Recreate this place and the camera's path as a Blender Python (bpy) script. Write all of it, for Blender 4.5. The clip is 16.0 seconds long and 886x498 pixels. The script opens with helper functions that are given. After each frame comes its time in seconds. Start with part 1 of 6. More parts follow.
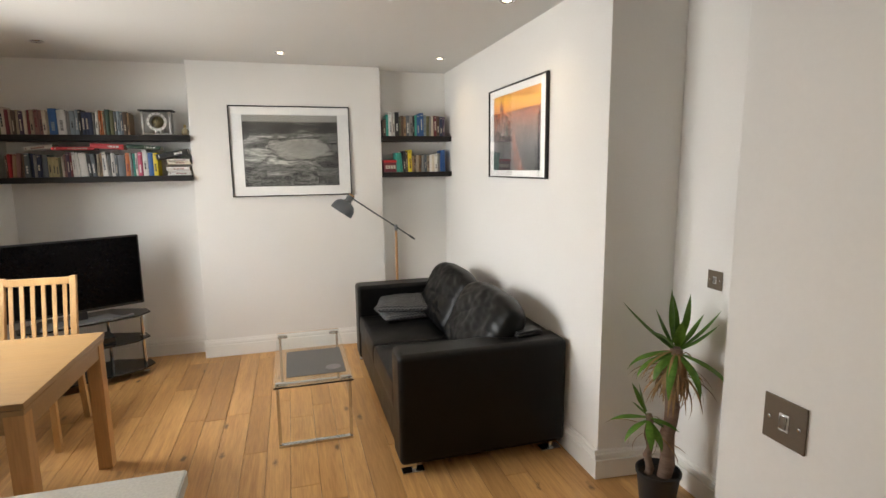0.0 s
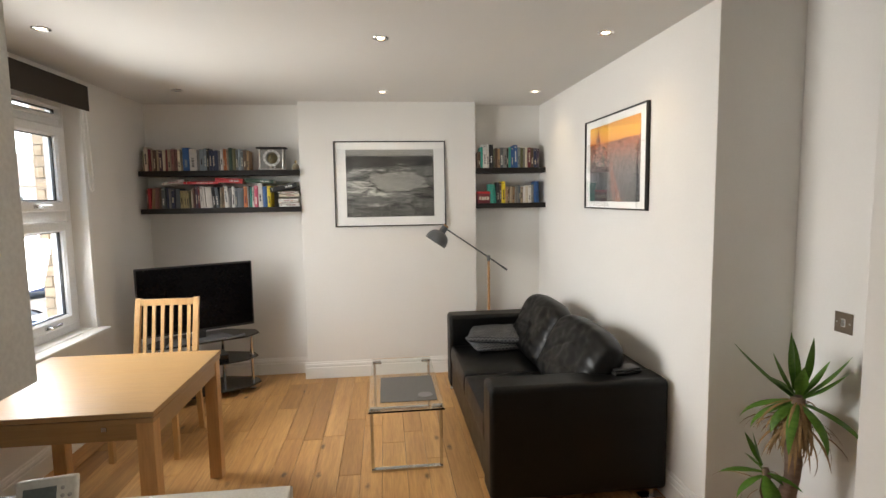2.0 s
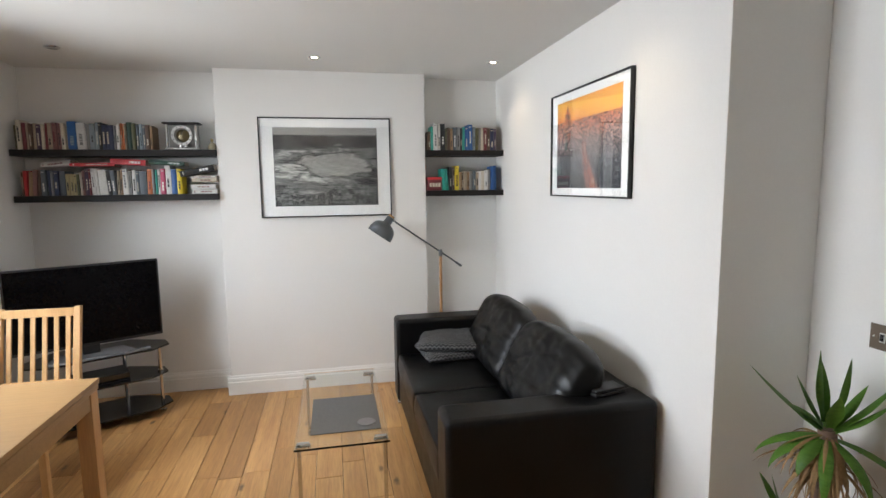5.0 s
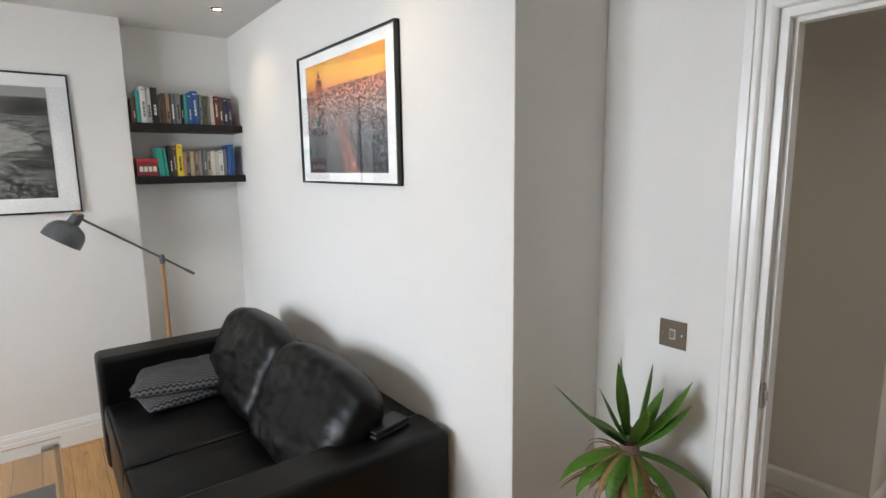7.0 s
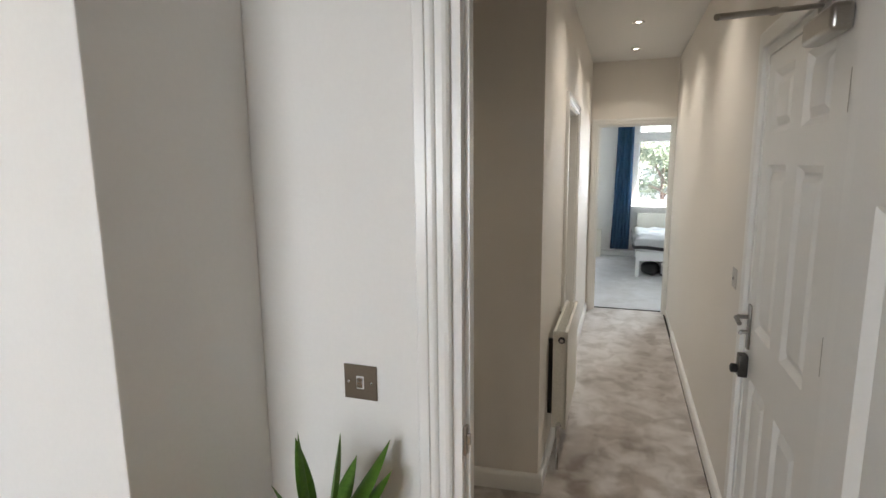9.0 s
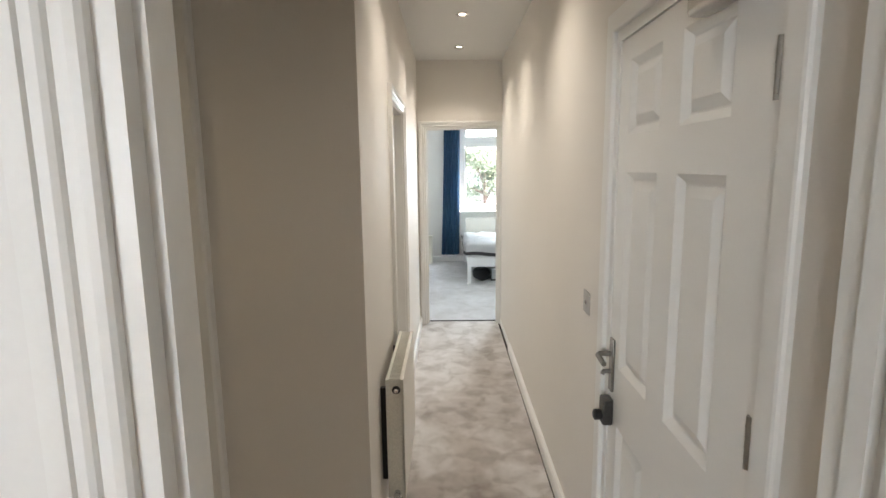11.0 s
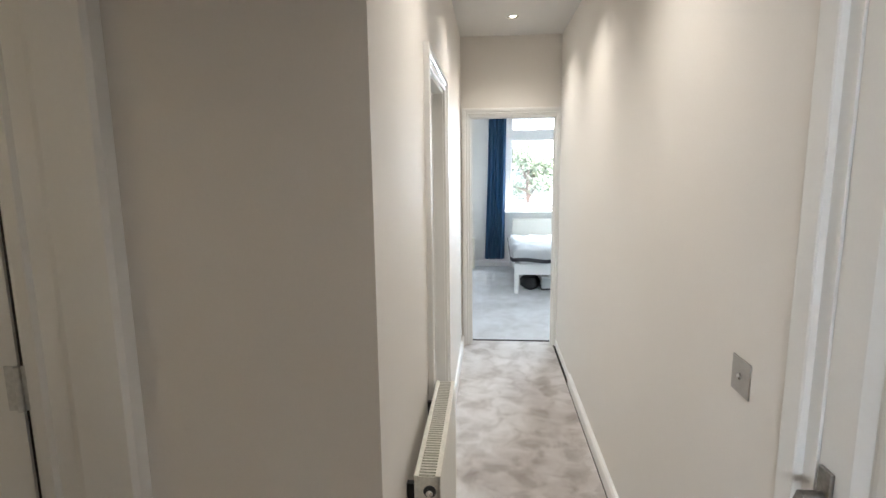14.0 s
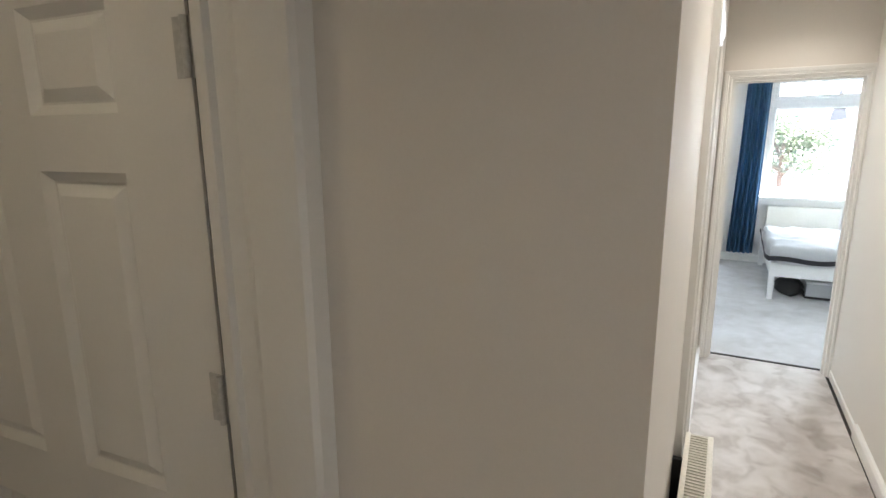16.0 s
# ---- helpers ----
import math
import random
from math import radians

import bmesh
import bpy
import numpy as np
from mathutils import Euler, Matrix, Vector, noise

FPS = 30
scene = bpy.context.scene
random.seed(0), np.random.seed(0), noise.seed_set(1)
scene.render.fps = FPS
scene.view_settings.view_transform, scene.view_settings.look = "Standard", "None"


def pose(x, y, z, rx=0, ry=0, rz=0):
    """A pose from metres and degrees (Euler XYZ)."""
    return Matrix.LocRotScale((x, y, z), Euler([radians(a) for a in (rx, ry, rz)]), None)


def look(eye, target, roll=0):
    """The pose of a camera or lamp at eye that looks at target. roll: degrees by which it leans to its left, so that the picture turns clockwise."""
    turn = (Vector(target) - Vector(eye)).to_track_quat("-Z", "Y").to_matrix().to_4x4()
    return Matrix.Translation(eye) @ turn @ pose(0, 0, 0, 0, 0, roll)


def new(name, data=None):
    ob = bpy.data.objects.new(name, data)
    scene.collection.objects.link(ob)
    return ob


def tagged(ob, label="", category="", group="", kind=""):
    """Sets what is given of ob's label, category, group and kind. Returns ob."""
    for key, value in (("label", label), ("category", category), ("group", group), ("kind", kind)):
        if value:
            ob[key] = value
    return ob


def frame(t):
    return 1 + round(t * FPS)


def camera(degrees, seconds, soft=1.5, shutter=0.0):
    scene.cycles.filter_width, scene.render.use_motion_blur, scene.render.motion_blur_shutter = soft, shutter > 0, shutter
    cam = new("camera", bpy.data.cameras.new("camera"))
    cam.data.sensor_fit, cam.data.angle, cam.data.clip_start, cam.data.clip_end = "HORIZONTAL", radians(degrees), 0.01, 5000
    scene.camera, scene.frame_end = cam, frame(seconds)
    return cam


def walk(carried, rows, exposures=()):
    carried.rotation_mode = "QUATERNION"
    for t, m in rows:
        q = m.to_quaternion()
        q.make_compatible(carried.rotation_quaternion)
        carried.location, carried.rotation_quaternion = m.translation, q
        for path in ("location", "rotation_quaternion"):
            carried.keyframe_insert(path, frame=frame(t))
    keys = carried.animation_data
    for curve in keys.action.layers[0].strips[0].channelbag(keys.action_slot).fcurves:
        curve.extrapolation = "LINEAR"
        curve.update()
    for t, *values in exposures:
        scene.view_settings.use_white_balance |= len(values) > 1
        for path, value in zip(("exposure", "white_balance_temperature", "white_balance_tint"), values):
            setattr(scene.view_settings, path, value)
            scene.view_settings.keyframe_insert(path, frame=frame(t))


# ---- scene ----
cam = camera(79.9, 16.0)
PATH = [
    (0, (-0.179, 0.01, 1.61), (0.365, 1.91, 1.302), -0.7),
    (0.5, (-0.19, -0.016, 1.607), (0.232, 1.92, 1.334), -0.7),
    (1, (-0.194, -0.023, 1.615), (0.132, 1.936, 1.374), -0.7),
    (1.5, (-0.194, -0.021, 1.619), (0.062, 1.952, 1.406), -0.7),
    (2, (-0.202, -0.006, 1.62), (0.013, 1.972, 1.428), -0.9),
    (2.5, (-0.208, 0.041, 1.618), (-0.014, 2.024, 1.437), -0.7),
    (3, (-0.242, 0.111, 1.614), (-0.042, 2.093, 1.436), -0.9),
    (3.2, (-0.25, 0.143, 1.613), (-0.046, 2.124, 1.433), -0.9),
    (5.3, (-0.094, 0.643, 1.602), (0.4, 2.564, 1.348), -0.7),
    (5.5, (-0.085, 0.7, 1.603), (0.481, 2.599, 1.337), -0.7),
    (6, (-0.018, 0.861, 1.601), (0.738, 2.691, 1.32), -0.7),
    (6.5, (0.039, 0.992, 1.604), (1.017, 2.71, 1.302), -0.8),
    (7, (0.152, 1.113, 1.603), (1.349, 2.685, 1.294), -0.8),
    (7.2, (0.205, 1.145, 1.603), (1.489, 2.649, 1.298), -0.6),
    (7.5, (0.249, 1.194, 1.617), (1.669, 2.566, 1.295), -0.7),
    (8, (0.359, 1.255, 1.592), (1.97, 2.399, 1.283), -0.6),
    (8.5, (0.476, 1.31, 1.601), (2.24, 2.199, 1.287), -0.7),
    (9, (0.583, 1.356, 1.598), (2.454, 1.989, 1.281), -0.6),
    (9.5, (0.726, 1.388, 1.585), (2.658, 1.803, 1.279), -0.9),
    (10, (0.871, 1.397, 1.602), (2.832, 1.638, 1.294), -0.8),
    (12.5, (1.589, 1.39, 1.61), (3.565, 1.317, 1.309), -0.8),
    (13, (1.674, 1.384, 1.612), (3.652, 1.359, 1.316), -0.7),
    (13.5, (1.774, 1.41, 1.591), (3.751, 1.467, 1.292), -0.6),
    (14, (1.928, 1.459, 1.586), (3.895, 1.63, 1.27), -0.7),
    (14.5, (2.037, 1.503, 1.581), (3.984, 1.82, 1.249), -0.8),
    (15, (2.182, 1.548, 1.604), (4.078, 2.052, 1.232), -0.7),
    (15.5, (2.231, 1.6, 1.6), (4.065, 2.294, 1.205), -0.3),
    (16, (2.278, 1.633, 1.616), (4.009, 2.545, 1.207), -0.5),
]
EXPOSURES = [(0.0, 3.12, 7150, 11), (3.2, 3.04, 7250, 11), (5.5, 3.15, 6250, 10), (7.5, 3.12, 6400, 10), (9.0, 3.03, 6600, 10), (10.2, 3.25, 6600, 10), (12.5, 3.62, 6500, 10), (14.0, 3.6, 6150, 10), (15.0, 3.58, 6050, 10), (16.0, 3.68, 6300, 10)]
walk(cam, [(t, look(eye, target, roll)) for t, eye, target, roll in PATH], EXPOSURES)

# ---------------------------------------------------------------- light
world = bpy.data.worlds.new("world")
scene.world = world
world.use_nodes = True
_sky = world.node_tree.nodes.new("ShaderNodeTexSky")
_sky.sky_type = "NISHITA"
_sky.sun_disc = False
_sky.sun_elevation = radians(50)
_sky.sun_rotation = radians(170)
_bg = world.node_tree.nodes["Background"]
_bg.inputs["Strength"].default_value = 0.15
world.node_tree.links.new(_sky.outputs[0], _bg.inputs[0])

sun = new("sun", bpy.data.lights.new("sun", "SUN"))
sun.data.energy, sun.data.angle, sun.data.color = 5.0, radians(1.5), (1, 0.95, 0.88)
sun.matrix_basis = look((1.5, -8, 10), (0, 0, 0))


def window_light(name, x, y, z, w, h, towards, aside, watts, colour, down=0.36, spread=138):
    """The sky's light in a window's opening."""
    lamp = new(name, bpy.data.lights.new(name, "AREA"))
    lamp.data.shape, lamp.data.size, lamp.data.size_y = "RECTANGLE", w, h
    lamp.data.energy, lamp.data.color = watts, colour
    lamp.data.spread = radians(spread)
    lamp.matrix_basis = look((x, y, z), (x + towards, y + aside, z - down))
    return lamp


window_light("window_light_living", -2.365, 3.05, 1.60, 1.4, 1.1, 1, -0.03, 7.3, (0.90, 0.955, 1.0), 0.26, 142)
window_light("window_light_bedroom", 10.27, -0.15, 1.55, 0.7, 1.3, -1, 0.3, 8.0, (0.80, 0.91, 1.0))


LIVING_WATTS, HALL_WATTS = 1.05, 3.6


# ---------------------------------------------------------------- shapes
def box(x0, x1, y0, y1, z0, z1, bevel=0.0, seg=2, bm=None):
    b = bmesh.new()
    vs = [b.verts.new((x, y, z)) for x in (x0, x1) for y in (y0, y1) for z in (z0, z1)]
    for f in ((0, 1, 3, 2), (4, 6, 7, 5), (0, 4, 5, 1), (2, 3, 7, 6), (0, 2, 6, 4), (1, 5, 7, 3)):
        b.faces.new([vs[i] for i in f])
    if bevel:
        bmesh.ops.bevel(b, geom=b.edges[:], offset=bevel, segments=seg, affect="EDGES", profile=0.5)
        b.normal_update()
        for f in b.faces:
            f.select = max(abs(c) for c in f.normal) > 0.9999
    if bm is None:
        return b
    join(bm, b)
    return bm


def join(bm, other):
    me = bpy.data.meshes.new("tmp")
    other.to_mesh(me)
    other.free()
    bm.from_mesh(me)
    bpy.data.meshes.remove(me)
    return bm


def tube(points, radius, n=10, bm=None, ends=None):
    """A round bar along the points; ends: radii at each point."""
    b = bm if bm is not None else bmesh.new()
    pts = [Vector(p) for p in points]
    rings = []
    for i, p in enumerate(pts):
        d = (pts[min(i + 1, len(pts) - 1)] - pts[max(i - 1, 0)]).normalized()
        u = d.orthogonal().normalized() if i == 0 else (rings_u - d * rings_u.dot(d)).normalized()
        rings_u = u
        v = d.cross(u)
        r = ends[i] if ends else radius
        rings.append([b.verts.new(p + (u * math.cos(a) + v * math.sin(a)) * r) for a in [2 * math.pi * k / n for k in range(n)]])
    for a, c in zip(rings, rings[1:]):
        for k in range(n):
            b.faces.new((a[k], a[(k + 1) % n], c[(k + 1) % n], c[k]))
    b.faces.new(rings[0][::-1])
    b.faces.new(rings[-1])
    return b


def lathe(profile, n=24, bm=None, cap=True):
    b = bm if bm is not None else bmesh.new()
    rings = [[b.verts.new((r * math.cos(2 * math.pi * k / n), r * math.sin(2 * math.pi * k / n), z)) for k in range(n)] for r, z in profile]
    for a, c in zip(rings, rings[1:]):
        for k in range(n):
            b.faces.new((a[k], a[(k + 1) % n], c[(k + 1) % n], c[k]))
    if cap:
        b.faces.new(rings[0][::-1])
        b.faces.new(rings[-1])
    return b


def extrude(profile, p0, p1, up=(0, 0, 1), bm=None):
    """A moulding: profile points (out, up) carried from p0 to p1; out is to the right of the way."""
    b = bm if bm is not None else bmesh.new()
    p0, p1, up = Vector(p0), Vector(p1), Vector(up)
    out = (p1 - p0).normalized().cross(up)
    ends = [[b.verts.new(p + out * o + up * h) for o, h in profile] for p in (p0, p1)]
    n = len(profile)
    for i in range(n):
        b.faces.new((ends[0][i], ends[0][(i + 1) % n], ends[1][(i + 1) % n], ends[1][i]))
    b.faces.new(ends[0][::-1])
    b.faces.new(ends[1])
    bmesh.ops.recalc_face_normals(b, faces=b.faces[:])
    return b


def moved(bm, m):
    bmesh.ops.transform(bm, matrix=m, verts=bm.verts[:])
    return bm


def mesh_of(name, bm, material, angle=35):
    me = bpy.data.meshes.new(name)
    bmesh.ops.recalc_face_normals(bm, faces=bm.faces[:])
    bm.faces.index_update()
    flat = [f.index for f in bm.faces if f.select]
    bm.to_mesh(me)
    bm.free()
    for m in material if isinstance(material, (list, tuple)) else [material]:
        me.materials.append(m)
    me.shade_smooth()
    me.set_sharp_from_angle(angle=radians(angle))
    for i in flat:
        me.polygons[i].use_smooth = False
    return me


def part(name, bm, material, parent, label="", angle=35):
    ob = new(name, mesh_of(name, bm, material, angle))
    ob.parent = parent
    if label:
        tagged(ob, label)
    return ob


def thing(name, m, label, category, group=""):
    ob = new(name)
    ob.empty_display_size = 0.1
    ob.matrix_basis = m
    return tagged(ob, label, category, group)


def structure(name, bm, material, label, category="wall", angle=35):
    return tagged(new(name, mesh_of(name, bm, material, angle)), label, category, kind="structure")


# ---------------------------------------------------------------- materials
def nodes_of(name):
    m = bpy.data.materials.new(name)
    m.use_nodes = True
    nt = m.node_tree
    return m, nt, nt.nodes["Principled BSDF"]


def noise_node(nt, scale, detail=4, stretch=None, coords="Object"):
    tc = nt.nodes.new("ShaderNodeTexCoord")
    n = nt.nodes.new("ShaderNodeTexNoise")
    n.inputs["Scale"].default_value, n.inputs["Detail"].default_value = scale, detail
    src = tc.outputs[coords]
    if stretch:
        mp = nt.nodes.new("ShaderNodeMapping")
        mp.inputs["Scale"].default_value = stretch
        nt.links.new(src, mp.inputs[0])
        src = mp.outputs[0]
    nt.links.new(src, n.inputs["Vector"])
    return n


def ramp(nt, fac, stops):
    r = nt.nodes.new("ShaderNodeValToRGB")
    while len(r.color_ramp.elements) < len(stops):
        r.color_ramp.elements.new(0.5)
    for e, (p, c) in zip(r.color_ramp.elements, stops):
        e.position, e.color = p, (*c, 1)
    nt.links.new(fac, r.inputs[0])
    return r


def mixed(nt, a, b, fac, mode="MIX"):
    mx = nt.nodes.new("ShaderNodeMix")
    mx.data_type, mx.blend_type = "RGBA", mode
    for socket, v in ((mx.inputs[6], a), (mx.inputs[7], b), (mx.inputs[0], fac)):
        if isinstance(v, bpy.types.NodeSocket):
            nt.links.new(v, socket)
        elif isinstance(v, (tuple, list)):
            socket.default_value = (*v, 1)
        else:
            socket.default_value = v
    return mx.outputs[2]


def bumped(nt, bsdf, height, strength, distance=0.002):
    b = nt.nodes.new("ShaderNodeBump")
    b.inputs["Strength"].default_value, b.inputs["Distance"].default_value = strength, distance
    nt.links.new(height, b.inputs["Height"])
    nt.links.new(b.outputs[0], bsdf.inputs["Normal"])


def surface(name, c1, c2, scale=3.0, fine=60.0, rough=0.5, spread=0.1, bump=0.1, metal=0.0, stretch=None, coat=0.0, coords="Object", spec=0.5, grain=0.4):
    """Two tones at a large and a small scale, with varied gloss and fine relief."""
    m, nt, p = nodes_of(name)
    big, small = noise_node(nt, scale, 5, stretch, coords), noise_node(nt, fine, 6, stretch, coords)
    col = ramp(nt, big.outputs[0], [(0.3, c1), (0.7, c2)]).outputs[0]
    dark = mixed(nt, col, ramp(nt, small.outputs[0], [(0.35, [v * 0.82 for v in c1]), (0.65, [min(1, v * 1.06) for v in c2])]).outputs[0], grain)
    nt.links.new(dark, p.inputs["Base Color"])
    mr = nt.nodes.new("ShaderNodeMapRange")
    mr.inputs[3].default_value, mr.inputs[4].default_value = max(0.02, rough - spread), min(1, rough + spread)
    nt.links.new(big.outputs[0], mr.inputs[0])
    nt.links.new(mr.outputs[0], p.inputs["Roughness"])
    p.inputs["Metallic"].default_value = metal
    p.inputs["Coat Weight"].default_value = coat
    p.inputs["Specular IOR Level"].default_value = spec
    if bump:
        bumped(nt, p, small.outputs[0], bump)
    return m


def wood(name, light, dark, along=1, rough=0.4, vary=0.25, knots=0.0):
    """Grain that runs along one axis; each piece has its own tone."""
    m, nt, p = nodes_of(name)
    st = [14, 14, 14]
    st[along] = 0.9
    info = nt.nodes.new("ShaderNodeObjectInfo")
    tc = nt.nodes.new("ShaderNodeTexCoord")
    add = nt.nodes.new("ShaderNodeVectorMath")
    add.operation = "ADD"
    sc = nt.nodes.new("ShaderNodeMath")
    sc.operation = "MULTIPLY"
    sc.inputs[1].default_value = 37.0
    nt.links.new(info.outputs["Random"], sc.inputs[0])
    nt.links.new(tc.outputs["Object"], add.inputs[0])
    nt.links.new(sc.outputs[0], add.inputs[1])
    mp = nt.nodes.new("ShaderNodeMapping")
    mp.inputs["Scale"].default_value = st
    nt.links.new(add.outputs[0], mp.inputs[0])
    grain = nt.nodes.new("ShaderNodeTexNoise")
    grain.inputs["Scale"].default_value, grain.inputs["Detail"].default_value, grain.inputs["Distortion"].default_value = 1.6, 8, 0.9
    nt.links.new(mp.outputs[0], grain.inputs["Vector"])
    fine = nt.nodes.new("ShaderNodeTexNoise")
    fine.inputs["Scale"].default_value, fine.inputs["Detail"].default_value = 9, 5
    nt.links.new(mp.outputs[0], fine.inputs["Vector"])
    mid = [(a + b) / 2 for a, b in zip(light, dark)]
    col = ramp(nt, grain.outputs[0], [(0.28, dark), (0.5, mid), (0.68, light)]).outputs[0]
    col = mixed(nt, col, ramp(nt, fine.outputs[0], [(0.35, [v * 0.8 for v in dark]), (0.6, light)]).outputs[0], 0.3)
    tone = ramp(nt, info.outputs["Random"], [(0.0, [1 - vary, 1 - vary * 1.15, 1 - vary * 1.35]), (0.5, (1, 0.98, 0.95)), (1.0, (1, 1, 1))]).outputs[0]
    col = mixed(nt, col, tone, 1.0, "MULTIPLY")
    if knots:
        mk = nt.nodes.new("ShaderNodeMapping")
        ks = [8.0, 8.0, 8.0]
        ks[along] = 3.2
        mk.inputs["Scale"].default_value = ks
        nt.links.new(add.outputs[0], mk.inputs[0])
        vor = nt.nodes.new("ShaderNodeTexVoronoi")
        vor.inputs["Scale"].default_value = 1.0
        nt.links.new(mk.outputs[0], vor.inputs["Vector"])
        warp = noise_node(nt, 30, 3)
        ad = nt.nodes.new("ShaderNodeMath")
        ad.operation = "MULTIPLY_ADD"
        ad.inputs[1].default_value = 0.22
        nt.links.new(warp.outputs[0], ad.inputs[0])
        nt.links.new(vor.outputs["Distance"], ad.inputs[2])
        pick = nt.nodes.new("ShaderNodeSeparateColor")
        nt.links.new(vor.outputs["Color"], pick.inputs[0])
        few = ramp(nt, pick.outputs[0], [(0.50, (0, 0, 0)), (0.56, (1, 1, 1))])
        spot = ramp(nt, ad.outputs[0], [(0.16, (1, 1, 1)), (0.27, (0, 0, 0))])
        mask = mixed(nt, (0, 0, 0), few.outputs[0], spot.outputs[0])
        sep = nt.nodes.new("ShaderNodeRGBToBW")
        nt.links.new(mask, sep.inputs[0])
        kk = nt.nodes.new("ShaderNodeMath")
        kk.operation = "MULTIPLY"
        kk.inputs[1].default_value = knots
        nt.links.new(sep.outputs[0], kk.inputs[0])
        col = mixed(nt, col, [v * 0.22 for v in dark], kk.outputs[0])
    nt.links.new(col, p.inputs["Base Color"])
    mr = nt.nodes.new("ShaderNodeMapRange")
    mr.inputs[3].default_value, mr.inputs[4].default_value = rough - 0.08, rough + 0.12
    nt.links.new(grain.outputs[0], mr.inputs[0])
    nt.links.new(mr.outputs[0], p.inputs["Roughness"])
    bumped(nt, p, fine.outputs[0], 0.12, 0.001)
    return m


def plain(name, colour, rough=0.5, metal=0.0, bump=0.05):
    return surface(name, [v * 0.93 for v in colour], colour, 4, 90, rough, 0.06, bump, metal)


def glass(name, colour=(1, 1, 1), rough=0.0):
    m, nt, p = nodes_of(name)
    p.inputs["Base Color"].default_value = (*colour, 1)
    p.inputs["Transmission Weight"].default_value = 1
    p.inputs["Roughness"].default_value = rough
    p.inputs["IOR"].default_value = 1.45
    return m


def glow(name, colour, strength):
    m, nt, p = nodes_of(name)
    p.inputs["Base Color"].default_value = (*colour, 1)
    p.inputs["Emission Color"].default_value = (*colour, 1)
    p.inputs["Emission Strength"].default_value = strength
    return m


WALL = surface("wall_paint", (0.77, 0.755, 0.725), (0.81, 0.795, 0.765), 0.8, 90, 0.62, 0.06, 0.012, grain=0.05)
HALLWALL = surface("hall_paint", (0.745, 0.708, 0.655), (0.785, 0.748, 0.695), 0.8, 180, 0.68, 0.06, 0.015, grain=0.05)
# greyer than the walls' white: the ceilings' weaker light is put into their colour
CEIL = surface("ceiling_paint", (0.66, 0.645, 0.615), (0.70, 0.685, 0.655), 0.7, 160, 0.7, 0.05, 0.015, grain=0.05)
GLOSS = surface("gloss_paint", (0.78, 0.77, 0.74), (0.83, 0.82, 0.79), 2.0, 120, 0.3, 0.06, 0.01, grain=0.05)
OAK = wood("oak_floor", (0.66, 0.385, 0.155), (0.43, 0.215, 0.072), 1, 0.36, 0.32, 0.95)
TABLEWOOD = wood("beech_table", (0.37, 0.225, 0.10), (0.31, 0.178, 0.072), 0, 0.33, 0.06)
LEGWOOD = wood("beech_leg", (0.58, 0.33, 0.14), (0.46, 0.24, 0.09), 2, 0.4, 0.08)
CHAIRWOOD = wood("chair_wood", (0.62, 0.39, 0.18), (0.52, 0.30, 0.12), 2, 0.4, 0.06)
POLEWOOD = wood("lamp_pole_wood", (0.5, 0.27, 0.11), (0.36, 0.18, 0.07), 2, 0.45, 0.06)
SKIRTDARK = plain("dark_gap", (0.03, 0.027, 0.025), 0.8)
CHROME = surface("chrome", (0.58, 0.58, 0.58), (0.66, 0.66, 0.66), 3, 60, 0.12, 0.05, 0.0, 1.0)
STEEL = surface("brushed_steel", (0.42, 0.40, 0.38), (0.5, 0.48, 0.45), 3, 150, 0.3, 0.08, 0.03, 1.0, (1, 1, 12))
PLATE = surface("bronze_plate", (0.13, 0.10, 0.072), (0.16, 0.122, 0.088), 3, 200, 0.5, 0.06, 0.03, 0.6, (1, 1, 10))
BLACKGLASS = surface("black_glass", (0.006, 0.006, 0.007), (0.01, 0.01, 0.011), 3, 60, 0.06, 0.03, 0.0)
SCREEN = surface("tv_screen", (0.002, 0.002, 0.0025), (0.003, 0.003, 0.0035), 3, 60, 0.2, 0.03, 0.0, spec=0.1)
BLACKPLASTIC = plain("black_plastic", (0.015, 0.015, 0.016), 0.4)
SHELFBLACK = surface("shelf_black", (0.012, 0.010, 0.010), (0.02, 0.017, 0.016), 4, 80, 0.5, 0.08, 0.05, 0, (1, 12, 12), spec=0.25)
CLEAR = glass("clear_glass", (0.95, 0.985, 0.97))
CLEAR.node_tree.nodes["Principled BSDF"].inputs["IOR"].default_value = 1.22
PANE = glass("window_glass", (1, 1, 1))
UPVC = surface("white_upvc", (0.78, 0.79, 0.79), (0.83, 0.84, 0.84), 3, 100, 0.3, 0.05, 0.02)

# ---------------------------------------------------------------- structure: living room
CEIL_L, CEIL_H = 2.475, 2.61
XW, XS, XP, XK = -2.28, 1.275, 1.657, 0.66      # window wall, sofa wall, plant wall, kitchen partition
YB, YA, YN, YK = 4.79, 4.97, 2.236, 0.85         # chimney breast, alcoves, nib, end of the partition
YBACK = -2.4
WY0, WY1, WZ0, WZ1 = 2.25, 3.955, 0.74, 2.33     # living-room window opening

